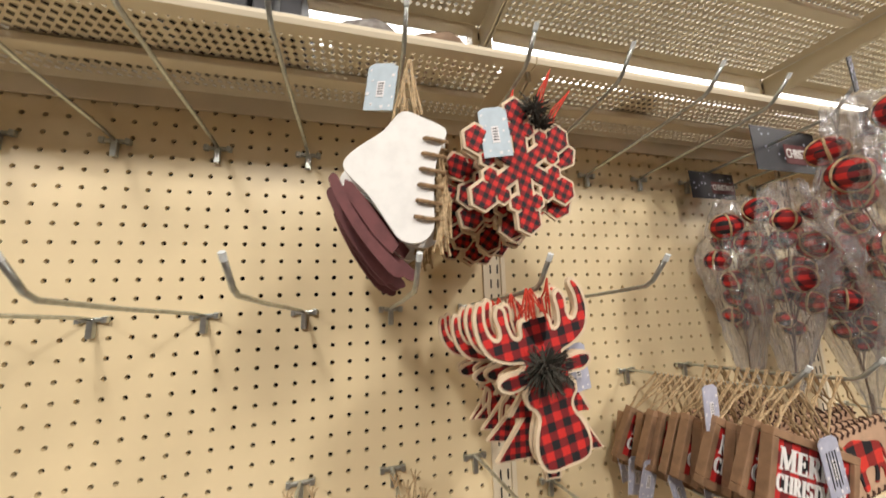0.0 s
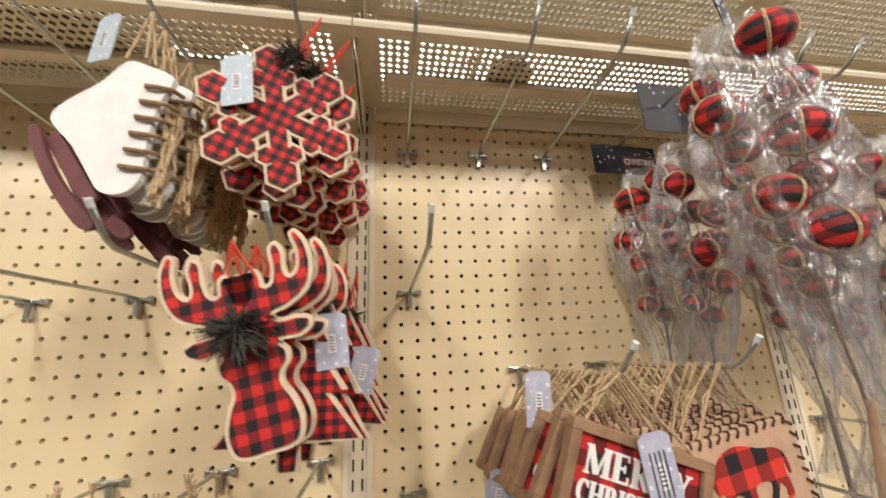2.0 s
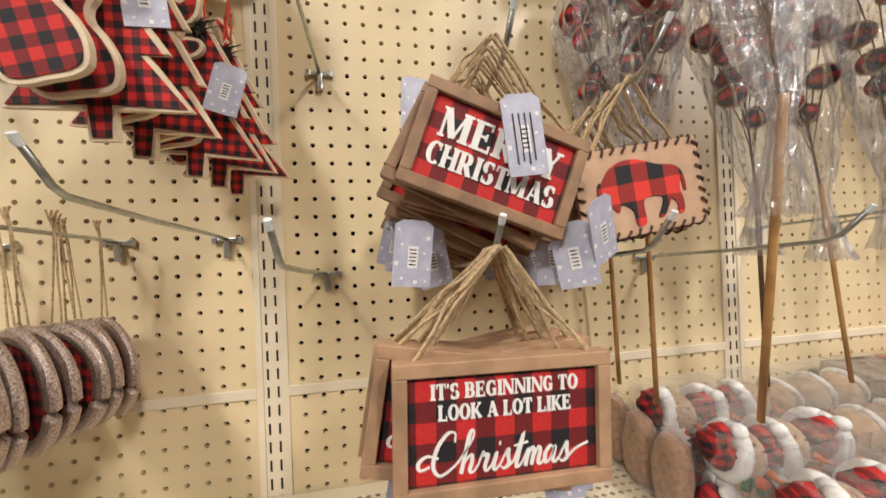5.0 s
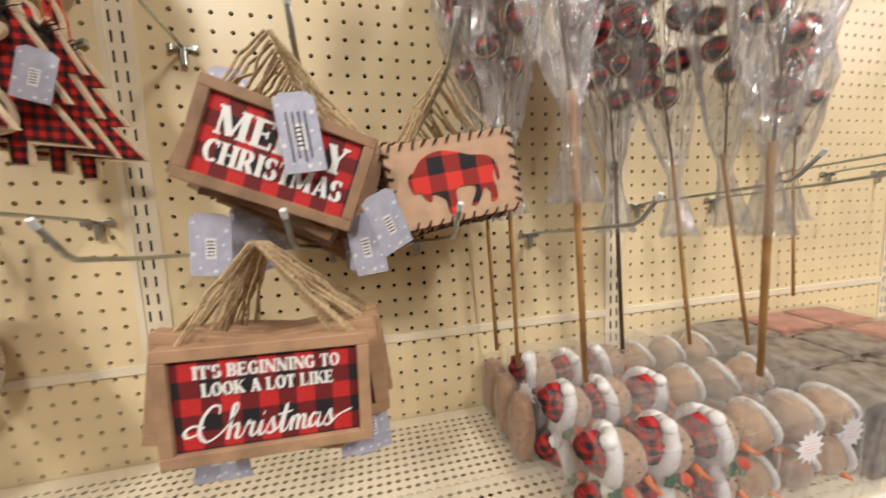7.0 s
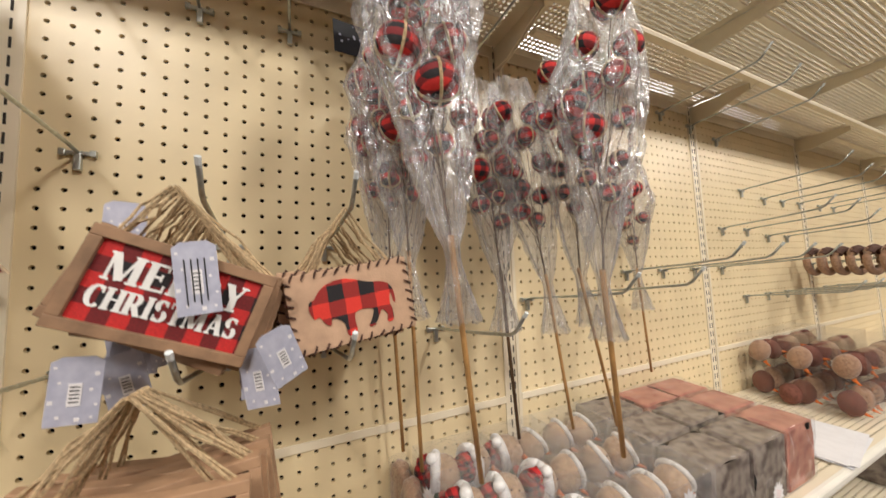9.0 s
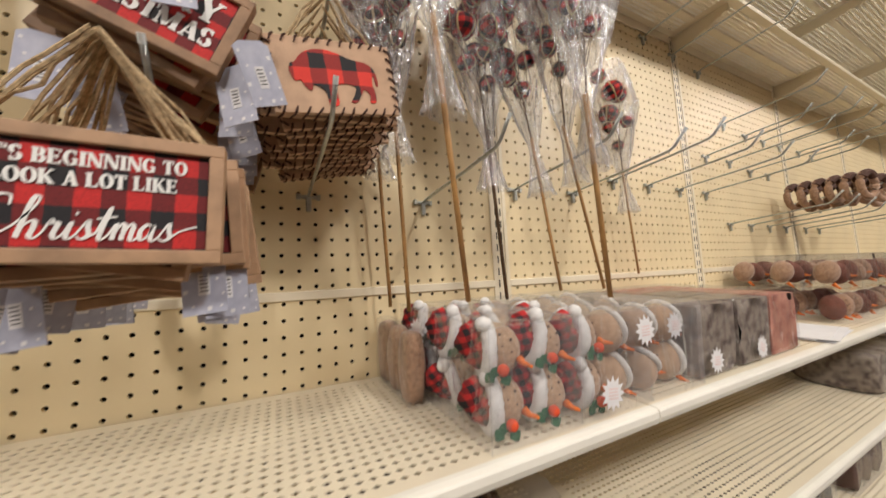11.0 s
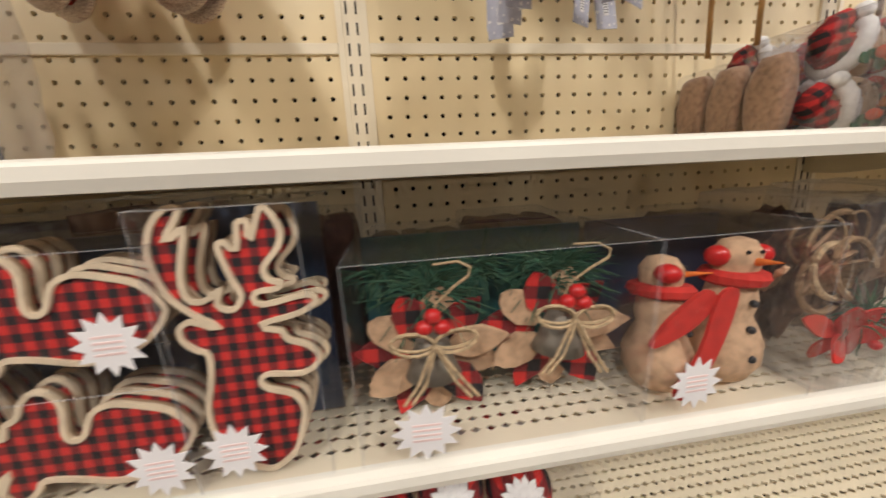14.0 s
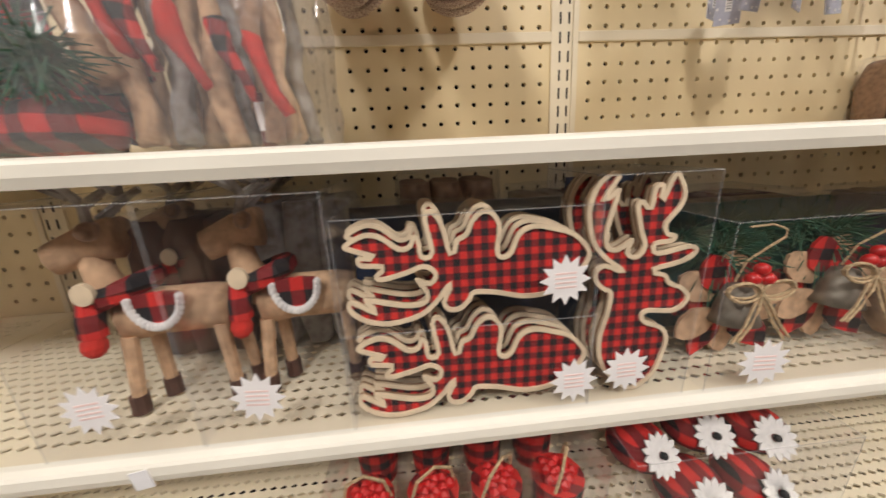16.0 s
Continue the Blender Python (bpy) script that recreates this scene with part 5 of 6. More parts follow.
def soft_bag(name, label, w, d, h, mat, m, seed, group, n=3, flat=0.66):
    """A filled soft pack: lumpy fabric inside a clear crinkled bag with a gathered top seam."""
    t = thing(name, label, "pack", m, group)
    rn = random.Random(seed)
    for k in range(n):
        bm = bmesh.new()
        bmesh.ops.create_icosphere(bm, subdivisions=3, radius=1)
        for v in bm.verts:
            lump = noise.noise(v.co * 2.2 + Vector((seed, k, 0))) * 0.22
            p = v.co * (1 + lump)
            p = Vector([max(-flat, min(flat, q)) / flat for q in p])
            v.co = Vector((p.x * w / (2.1 * n) + (k - (n - 1) / 2) * w / (1.04 * n), p.y * d * 0.46 + d / 2, p.z * h * 0.46 + h * 0.48))
        part("filling", bm, mat, t, smooth=True)
    bm = boxm(-w / 2, w / 2, 0, d, 0.0005, h, 0.004)
    bmesh.ops.subdivide_edges(bm, edges=bm.edges, cuts=5, use_grid_fill=True)
    for v in bm.verts:
        if v.co.z > 0.01:
            v.co += 0.003 * Vector((noise.noise(v.co * 60), noise.noise(v.co * 60 + Vector((9, 0, 0))), noise.noise(v.co * 60 + Vector((0, 9, 0)))))
    part("clear_bag", bm, M_PVC, t)
    return t


for k, (x, mat, lab) in enumerate(((0.965, M_GREYBOX, "grey dappled fabric ornaments in a clear pack on the shelf"), (1.09, M_GREYBOX, "grey dappled fabric ornaments in a clear pack on the shelf"), (1.21, M_BRICK, "brick red felt ornaments in a clear pack on the shelf"))):
    for iy in range(3):
        y = -0.285 + 0.09 * iy
        soft_bag("fabric_pack", lab, 0.118, 0.086, 0.118, M_BRICK if iy == 2 and k else mat, pose(x, y, deck_z(Z1, y) + 0.001, SLOPE), 10 * k + iy, "fabric packs", 1, 0.5)
for k in range(3):
    y = -0.155 + 0.052 * k
    z = deck_z(Z1, y) + 0.0012
    soft_bag("plush_pack", "narrow clear pack of brown plush ornaments on the shelf", 0.03, 0.05, 0.1, M_BROWNFUR, pose(0.502, y, z, SLOPE), 60 + k, "narrow plush packs", 1, 0.8)
copy_thing(star, pose(0.94, -0.292, 0.955, 0, 12, 0))
copy_thing(star, pose(1.09, -0.292, 0.955, 0, 30, 0))
pap = thing("paper_stack", "loose white printed sheets lying on the shelf", "paper", pose(1.46, -0.215, deck_z(Z1, -0.215) + 0.001, SLOPE, 0, 6))
for k in range(5):
    put(part("sheet", boxm(-0.11, 0.11, -0.07, 0.07, 0.0012 * k + 0.0002, 0.0012 * k + 0.001), M_PAPER, pap), pose(0.012 * math.sin(3 * k), -0.012 * math.cos(2 * k), 0, 0, 0, 5 * math.sin(5 * k)))
for row, k, deep in [(a, b, 0) for a in range(2) for b in range(6)] + [(a, b, c) for a in range(2) for b in range(3) for c in (1, 2)]:
    x, y = 1.72 + 0.135 * k, -0.27 + 0.09 * deep
    z = deck_z(Z1, y) + 0.002 + row * 0.094
    clear_case(0.13, 0.085, 0.09, pose(x, y, z, SLOPE * (1 - row)), "clear pack of brown plush ornaments, stacked two high", "plush packs", edges=False)
    for q in range(2):
        copy_thing(plain_heads[(k + q + row) % 2], pose(x - 0.032 + 0.064 * q, y + 0.04, z + 0.042, 0, 40 * math.sin(k + 3 * q + row), -15) @ Matrix.Diagonal((1, 1, 1.15, 1)))
# ring garlands on far hooks
gar = thing("ring_ornament", "brown and cream felt ring ornament on a hook", "ornament", pose(2.2, -0.2, 1.24), "ring ornaments")
bm = bmesh.new()
tube(bm, [(0.03 * math.cos(q * math.tau / 20), 0, -0.04 + 0.042 * math.sin(q * math.tau / 20)) for q in range(21)], 0.011, 8)
part("ring", bm, M_BROWNFUR, gar, smooth=True)
bm = bmesh.new()
tube(bm, [(0.03 * math.cos(q), -0.004, -0.04 + 0.042 * math.sin(q)) for q in (0.6, 1.1, 1.57, 2.0, 2.5)], 0.0118, 8)
part("dark_band", bm, M_STITCH, gar)
for hx, hz in ((2.13, 1.385), (2.28, 1.385)):
    for k in range(6):
        copy_thing(gar, pose(hx, -0.24 + 0.036 * k, hz + 0.002, 0, 0, -20))
gar.matrix_world = pose(2.42, -0.2, 1.385, 0, 0, -15)

# ---- shelf one: filled bag left ----
bagt = thing("plaid_decor_bag", "clear bag with red plaid bows and green fir trim", "bag", pose(-0.47, -0.27, deck_z(Z1, -0.27) + 0.001))
rnd = random.Random(77)
for k, (x, y, z, r) in enumerate(((-0.1, 0.05, 0.026, 0.036), (-0.035, 0.045, 0.024, 0.034), (-0.12, 0.12, 0.05, 0.045), (-0.05, 0.12, 0.05, 0.045), (-0.135, 0.05, 0.03, 0.03))):
    bm = bmesh.new()
    ball(bm, (x, y, z), r, 3, (1.15, 1, 0.7))
    for v in bm.verts:
        v.co += 0.008 * noise.noise_vector(v.co * 45 + Vector((k, 0, 0)))
    part("plaid_cushion", bm, M_PLAID_L, bagt, "red and black plaid cloth", smooth=True)
for k in range(11):
    bm = bmesh.new()
    x, y = -0.125 + 0.014 * k, 0.05 + 0.03 * (k % 3)
    pts = [(x + 0.01 * math.sin(1.4 * q + k) - 0.006 * q, y + 0.006 * math.cos(3 * q + k), 0.06 + 0.03 * q) for q in range(8)]
    tube(bm, pts, rnd.uniform(0.009, 0.013), 8, 0.6)
    for v in bm.verts:
        v.co += 0.006 * noise.noise_vector(v.co * 60)
    part("cloth_strip", bm, (M_RED, M_BURLAP, M_PLAID_L, M_TANFUR)[k % 4], bagt, smooth=True)
for k in range(15):
    bm = bmesh.new()
    x, y = 0.018 + 0.0085 * k, 0.05 + 0.022 * (k % 4)
    tube(bm, [(x - 0.003 * q + 0.005 * math.sin(2 * q + k), y + 0.004 * q, 0.01 + 0.03 * q) for q in range(7)], rnd.uniform(0.007, 0.012), 8, 0.7)
    for v in bm.verts:
        v.co += 0.008 * noise.noise_vector(v.co * 55)
    part("cloth_strip", bm, (M_BURLAP, M_TANFUR, M_BROWNFUR, M_BURLAP, M_GREYFUR)[k % 5], bagt, smooth=True)
for k, x in enumerate((0.01, 0.028, 0.06, 0.095, 0.118)):
    bm = bmesh.new()
    z = 0.13 - 0.012 * k
    tube(bm, [(x, 0.036, z), (x + 0.006, 0.032, z - 0.02), (x + 0.012, 0.034, z - 0.038), (x + 0.02, 0.036, z - 0.056)], 0.008, 8, 0.5)
    for v in bm.verts:
        v.co += 0.006 * noise.noise_vector(v.co * 70)
    part("red_ribbon", bm, (M_RED, M_PLAID_B)[k % 2], bagt, smooth=True)
sprig(bagt, (-0.065, 0.02, 0.075), 0.05, 240, M_FIR, 21, "fir_trim", 0.0016)
sprig(bagt, (-0.02, 0.02, 0.066), 0.045, 140, M_FIR, 22, "fir_trim", 0.0016)
bm = boxm(-0.15, 0.15, 0, 0.2, 0.001, 0.3, 0.01)
bmesh.ops.subdivide_edges(bm, edges=bm.edges, cuts=8, use_grid_fill=True)
for v in bm.verts:
    v.co += 0.01 * Vector((noise.noise(v.co * 22), noise.noise(v.co * 22 + Vector((9, 0, 0))), 0))
part("clear_film", bm, M_HAZE, bagt)
for k, x in enumerate((-0.335, -0.318)):
    bag2 = thing("narrow_gift_pack", "narrow dark red pack in clear film standing on the shelf", "pack", pose(x - 0.02, -0.22 + 0.05 * k, deck_z(Z1, -0.22 + 0.05 * k) + 0.001, 0, -4, 15) @ Matrix.Diagonal((1, 1, 0.75, 1)), "narrow packs")
    part("body", boxm(-0.006, 0.006, 0, 0.08, 0, 0.06, 0.002), M_MAROON if k == 0 else M_NAVY, bag2)
    part("film_top", boxm(-0.005, 0.005, 0.005, 0.075, 0.06, 0.16, 0.002), M_PVC, bag2)
    part("white_label", boxm(-0.0055, 0.0055, -0.0006, 0.0, 0.02, 0.05), M_STAR, bag2)

# ---- shelf two ----
Y2 = -0.298


def on2(x, y=Y2):
    return pose(x, y, deck_z(Z2, y) + 0.0012, SLOPE)


# reindeer toys
def toy_deer():
    t = thing("toy_reindeer", "standing burlap toy reindeer with plaid scarf and white-trimmed saddle", "toy", None, "toy reindeer")
    bm = bmesh.new()
    tube(bm, [(-0.035, 0, 0.07), (-0.01, 0, 0.073), (0.03, 0, 0.072), (0.045, 0, 0.07)], 0.0175, 10)
    part("body", bm, M_BURLAP, t, smooth=True)
    bm = bmesh.new()
    tube(bm, [(-0.032, 0, 0.075), (-0.045, 0, 0.1), (-0.047, 0, 0.118)], 0.013, 8, 0.8)
    part("neck", bm, M_BURLAP, t, smooth=True)
    bm = bmesh.new()
    tube(bm, [(-0.028, 0, 0.127), (-0.045, 0, 0.125), (-0.07, -0.004, 0.116)], 0.0145, 10, 0.75)
    part("head", bm, M_BURLAP, t, smooth=True)
    for x, y, sp in ((-0.032, -0.01, -0.006), (-0.026, 0.012, 0.002), (0.036, -0.01, 0.003), (0.042, 0.012, 0.008)):
        bm = bmesh.new()
        tube(bm, [(x, y, 0.06), (x + sp, y, 0.008)], 0.0062, 8, 0.85)
        leg = part("leg", bm, M_BURLAP, t)
        bm = bmesh.new()
        tube(bm, [(x + sp, y, 0.014), (x + sp * 1.1, y, 0.0)], 0.0072, 8)
        part("hoof", bm, M_STITCH, leg)
    bm = bmesh.new()
    tube(bm, [(-0.03 + 0.02 * math.cos(q * math.tau / 14), 0.02 * math.sin(q * math.tau / 14), 0.092 + 0.006 * math.cos(q * math.tau / 14)) for q in range(15)], 0.0075, 7)
    tube(bm, [(-0.045, -0.016, 0.09), (-0.047, -0.02, 0.076), (-0.048, -0.02, 0.066)], 0.009, 7)
    part("scarf", bm, M_PLAID_B, t, "red and black plaid scarf")
    bm = bmesh.new()
    ball(bm, (-0.048, -0.022, 0.06), 0.0085, 2)
    part("scarf_pom", bm, M_RED, t)
    bm = bmesh.new()
    bmesh.ops.create_cone(bm, cap_ends=True, segments=16, radius1=0.0075, radius2=0.0072, depth=0.004)
    put(part("wooden_button", bm, M_CREAMWOOD, t), pose(-0.042, -0.026, 0.096, 90, 0, 0))
    v, f = slab(smooth_loop([(-0.018, 0.09), (0.014, 0.09), (0.014, 0.08), (0.006, 0.069), (-0.01, 0.069), (-0.018, 0.08)], 3), -0.021, -0.017)
    link_mesh("saddle", v, f, M_PLAID_B, t)
    bm = bmesh.new()
    for k in range(17):
        a = math.pi + k * math.pi / 16
        ball(bm, (-0.002 + 0.018 * math.cos(a), -0.0215, 0.087 + 0.02 * math.sin(a)), 0.0036, 1)
    part("saddle_trim", bm, M_FELT, t, "white bobble trim")
    for s in (-1, 1):
        bm = bmesh.new()
        tube(bm, [(-0.04, 0.006 * s, 0.138), (-0.03, 0.02 * s, 0.15), (-0.035, 0.03 * s, 0.165)], 0.0042, 6, 0.6)
        tube(bm, [(-0.032, 0.018 * s, 0.149), (-0.015, 0.02 * s, 0.158)], 0.0036, 6, 0.6)
        tube(bm, [(-0.034, 0.024 * s, 0.156), (-0.052, 0.026 * s, 0.164)], 0.0034, 6, 0.6)
        part("antler", bm, M_GREYFUR, t, "grey cloth antler")
        bm = bmesh.new()
        ball(bm, (-0.034, 0.016 * s, 0.134), 0.009, 2, (0.6, 1.3, 0.7))
        part("ear", bm, M_BROWNFUR, t, smooth=True)
    return t


td = toy_deer()
TALL = Matrix.Diagonal((1.02, 1.05, 1.22, 1))
td.matrix_world = pose(-0.453, -0.235, deck_z(Z2, -0.235) + 0.002, 0, 0, 8) @ TALL
copy_thing(td, pose(-0.345, -0.225, deck_z(Z2, -0.225) + 0.002, 0, 0, 6))
copy_thing(td, pose(-0.454, -0.14, deck_z(Z2, -0.14) + 0.002, 0, 0, 10))
copy_thing(td, pose(-0.361, -0.13, deck_z(Z2, -0.13) + 0.002, 0, 0, 6))
clear_case(0.112, 0.19, 0.19, on2(-0.468), "clear plastic box around a toy reindeer", "deer boxes")
clear_case(0.112, 0.19, 0.19, on2(-0.354), "clear plastic box around a toy reindeer", "deer boxes")
copy_thing(star, pose(-0.472, -0.308, 0.757, 0, 0, 0))
copy_thing(star, pose(-0.36, -0.308, 0.754, 0, 10, 0))

# stag plaques, two boxes on their side and one upright
stag = rimmed_plaque("stag_plaque", "plaid stag head plaque with pale wooden rim in a clear box", scaled(STAG, 0.187), M_PLAID_S, 0.0035, "stag plaques")
stag2 = rimmed_plaque("stag_plaque", "plaid stag head plaque with pale wooden rim in a clear box", scaled(STAG, 0.184, 0.2), M_PLAID_S, 0.0035, "stag plaques")
zb = deck_z(Z2, Y2)
for k in range(4):
    for j, (zc, xr) in enumerate(((zb + 0.127, -0.105), (zb + 0.0415, -0.105))):
        m = pose(xr - 0.004 * k * 0.3, -0.29 + 0.012 * k, zc + 0.003 * k * 0.5, 0, -90 + 1.5 * math.sin(k + j), 0)
        if k == 0 and j == 0:
            stag.matrix_world = m
        else:
            copy_thing(stag, m)
    m = pose(-0.066, -0.291 + 0.012 * k, zb + 0.008, 0, 2 * math.sin(2 * k), 0)
    if k == 0:
        stag2.matrix_world = m
    else:
        copy_thing(stag2, m)
for j, zc in enumerate((0.0, 0.086)):
    m = on2(-0.2, Y2)
    m = Matrix.Translation((0, 0, zc)) @ m
    c = clear_case(0.192, 0.1, 0.084, m, "low clear box holding plaid stag plaques", "stag boxes")
    part("night_card", boxm(-0.094, 0.094, 0.064, 0.067, 0.002, 0.082), M_NIGHT, c, "dark blue printed card")
c = clear_case(0.086, 0.1, 0.19, on2(-0.062, Y2), "upright clear box holding a plaid stag plaque", "stag boxes")
part("night_card", boxm(-0.041, 0.041, 0.066, 0.069, 0.002, 0.184), M_NIGHT, c, "dark blue printed card")
for x, z, r in ((-0.13, 0.823, 0.02), (-0.12, 0.737, 0.0185), (-0.076, 0.742, 0.018)):
    copy_thing(star, pose(x, -0.3035, z, 0, 5, 0))

# bell ornaments on a teal card
bell_case = clear_case(0.216, 0.11, 0.15, on2(0.109), "clear box of bell and burlap flower ornaments on teal card", "bell boxes")
part("teal_card", boxm(-0.105, 0.105, 0.1, 0.104, 0.002, 0.146), M_TEAL, bell_case)


def bell_flower():
    t = thing("bell_ornament", "grey metal bell with jute bow, red berries and burlap petals", "ornament", None, "bell ornaments")
    rn = random.Random(19)
    for k in range(11):
        a = k * math.tau / 11 + 0.25
        c, s = math.cos(a), math.sin(a)
        L = rn.uniform(0.052, 0.06)
        half = [(0.014, 0.006), (0.027, 0.014), (0.041, 0.0125), (0.049, 0.007)]
        ring = [(u, -q) for u, q in half] + [(L, 0.0)] + half[::-1]
        v, f = slab([(u * c - q * s, u * s + q * c) for u, q in ring][::-1], 0.0, 0.0035)
        v = [(x, y - 6.0 * max(0.0, math.hypot(x, z) - 0.025) ** 2, z) for x, y, z in v]
        o = link_mesh("petal", v, f, (M_BURLAP, M_PLAID_B)[k % 2], t)
        put(o, pose(0, 0.006 + 0.003 * (k % 3), -0.008, rn.uniform(-12, 12), 0, rn.uniform(-12, 12)))
    bm = bmesh.new()
    prof = [(0.0, 0.016), (0.009, 0.014), (0.013, 0.004), (0.016, -0.01), (0.02, -0.02), (0.0, -0.02)]
    rings = [[bm.verts.new((r * math.cos(q * math.tau / 18), r * math.sin(q * math.tau / 18), z)) for q in range(18)] for r, z in prof[1:5]]
    for a, b in zip(rings, rings[1:]):
        for q in range(18):
            bm.faces.new((a[q], b[q], b[(q + 1) % 18], a[(q + 1) % 18]))
    bm.faces.new(rings[0])
    bm.faces.new(rings[-1][::-1])
    part("bell", bm, M_BARK, t, "grey metal bell", smooth=True)
    bm = bmesh.new()
    for s in (-1, 1):
        for w in (0.0, 0.0025):
            tube(bm, [(s * (0.014 - 0.014 * math.cos(q * math.tau / 14)), -0.019 - w, 0.014 + (0.006 + w) * math.sin(q * math.tau / 14) + 0.1 * (0.014 - 0.014 * math.cos(q * math.tau / 14))) for q in range(15)], 0.0013, 5)
            tube(bm, [(0, -0.02 - w, 0.014), (0.006 * s + w, -0.022 - w, 0.0), (0.012 * s + 2 * w, -0.024, -0.014), (0.022 * s + 2 * w, -0.025, -0.028)], 0.0013, 5)
    part("jute_bow", bm, M_TWINE, t)
    bm = bmesh.new()
    tube(bm, [(0.0, 0.004, 0.016), (0.004, 0.0, 0.036), (0.016, -0.006, 0.05), (0.026, -0.008, 0.058), (0.028, -0.006, 0.064), (0.02, -0.002, 0.068), (0.004, 0.002, 0.066)], 0.0011, 5)
    part("hanging_loop", bm, M_TWINE, t)
    for x, z in ((-0.006, 0.026), (0.006, 0.025), (0.0, 0.034)):
        bm = bmesh.new()
        ball(bm, (x, -0.018, z), 0.0058, 2)
        part("berry", bm, M_REDBALL, t, smooth=True)
    sprig(t, (0.0, 0.024, 0.036), 0.045, 170, M_FIR, 31, "fir_sprig", 0.0011)
    return t


bf = bell_flower()
bf.matrix_world = pose(0.058, -0.262, deck_z(Z2, -0.27) + 0.066) @ Matrix.Diagonal((1.14, 1.0, 1.04, 1))
copy_thing(bf, pose(0.166, -0.262, deck_z(Z2, -0.27) + 0.074, 0, 6, 0))
for k in range(5):
    sprig(bell_case, (-0.085 + 0.042 * k, 0.072, 0.118 + 0.006 * math.sin(3 * k)), 0.036, 90, M_FIR, 50 + k, "fir_sprig", 0.001)
copy_thing(star, pose(0.047, -0.304, 0.735, 0, 8, 0) @ Matrix.Diagonal((1.25, 1, 1.1, 1)))

# burlap snowman couple
snow_case = clear_case(0.154, 0.11, 0.15, on2(0.296), "clear box with a pair of burlap snowmen", "snowman boxes")
part("night_card", boxm(-0.074, 0.074, 0.1, 0.104, 0.002, 0.146), M_NAVY, snow_case)


def burlap_snowman():
    t = thing("burlap_snowman", "stuffed burlap snowman with red scarf, ear muffs and dark buttons", "ornament", None, "burlap snowmen")
    bm = bmesh.new()
    prof = [(0.006, 0.0), (0.024, 0.004), (0.034, 0.02), (0.034, 0.038), (0.026, 0.054), (0.021, 0.062), (0.024, 0.076), (0.021, 0.09), (0.017, 0.098), (0.021, 0.108), (0.021, 0.12), (0.014, 0.13), (0.003, 0.133)]
    rings = [[bm.verts.new((r * math.cos(q * math.tau / 20), 0.75 * r * math.sin(q * math.tau / 20), z)) for q in range(20)] for r, z in prof]
    for a, b in zip(rings, rings[1:]):
        for q in range(20):
            bm.faces.new((a[q], a[(q + 1) % 20], b[(q + 1) % 20], b[q]))
    bm.faces.new(rings[0][::-1])
    bm.faces.new(rings[-1])
    part("body", bm, M_BURLAP, t, smooth=True)
    bm = bmesh.new()
    tube(bm, [(0.021 * math.cos(q * math.tau / 16), 0.018 * math.sin(q * math.tau / 16), 0.098) for q in range(17)], 0.007, 7)
    part("scarf_wrap", bm, M_RED, t)
    for s in (-1, 1):
        bm = bmesh.new()
        ball(bm, (0.022 * s, -0.002, 0.117), 0.0095, 2)
        part("ear_muff", bm, M_REDBALL, t, "bright red ear muff", smooth=True)
    bm = bmesh.new()
    for z in (0.03, 0.055, 0.078):
        ball(bm, (0.002, -0.026 + 0.12 * abs(z - 0.04) * 0.5 + (0.004 if z > 0.05 else 0), z), 0.0035, 2)
    part("buttons", bm, M_BLACK, t)
    bm = bmesh.new()
    for x in (-0.007, 0.007):
        ball(bm, (x, -0.0155, 0.122), 0.0019, 1)
    part("eyes", bm, M_BLACK, t)
    bm = bmesh.new()
    bmesh.ops.create_cone(bm, cap_ends=True, segments=10, radius1=0.0038, radius2=0.0006, depth=0.02)
    put(part("carrot_nose", bm, M_ORANGE, t), pose(0.003, -0.024, 0.115, 80, 0, 0))
    return t


bs = burlap_snowman()
bs.matrix_world = pose(0.325, -0.26, deck_z(Z2, -0.26) + 0.003, 0, 3, 0)
copy_thing(bs, pose(0.262, -0.258, deck_z(Z2, -0.258) + 0.003, 0, 8, 55) @ Matrix.Diagonal((1.12, 1.12, 0.9, 1)))
v, f = slab(smooth_loop([(-0.008, 0.0), (0.009, 0.0), (-0.004, -0.05), (-0.025, -0.085), (-0.04, -0.08), (-0.02, -0.045)], 4), -0.003, 0.0)
sc = tagged(link_mesh("red_scarf", v, f, M_RED), "long red felt scarf draped over a burlap snowman", "scarf")
sc.matrix_world = pose(0.288, -0.292, deck_z(Z2, -0.29) + 0.1)
v, f = slab(smooth_loop([(-0.03, -0.012), (0.0, 0.008), (0.008, -0.004), (-0.012, -0.024), (-0.045, -0.035)], 4), -0.002, 0.002)
sc = tagged(link_mesh("red_shawl", v, f, M_RED), "red felt shawl over a burlap snowman", "scarf")
sc.matrix_world = pose(0.272, -0.29, deck_z(Z2, -0.29) + 0.096)
copy_thing(star, pose(0.256, -0.3045, 0.742, 0, 6, 0) @ Matrix.Diagonal((1.1, 1, 1.1, 1)))

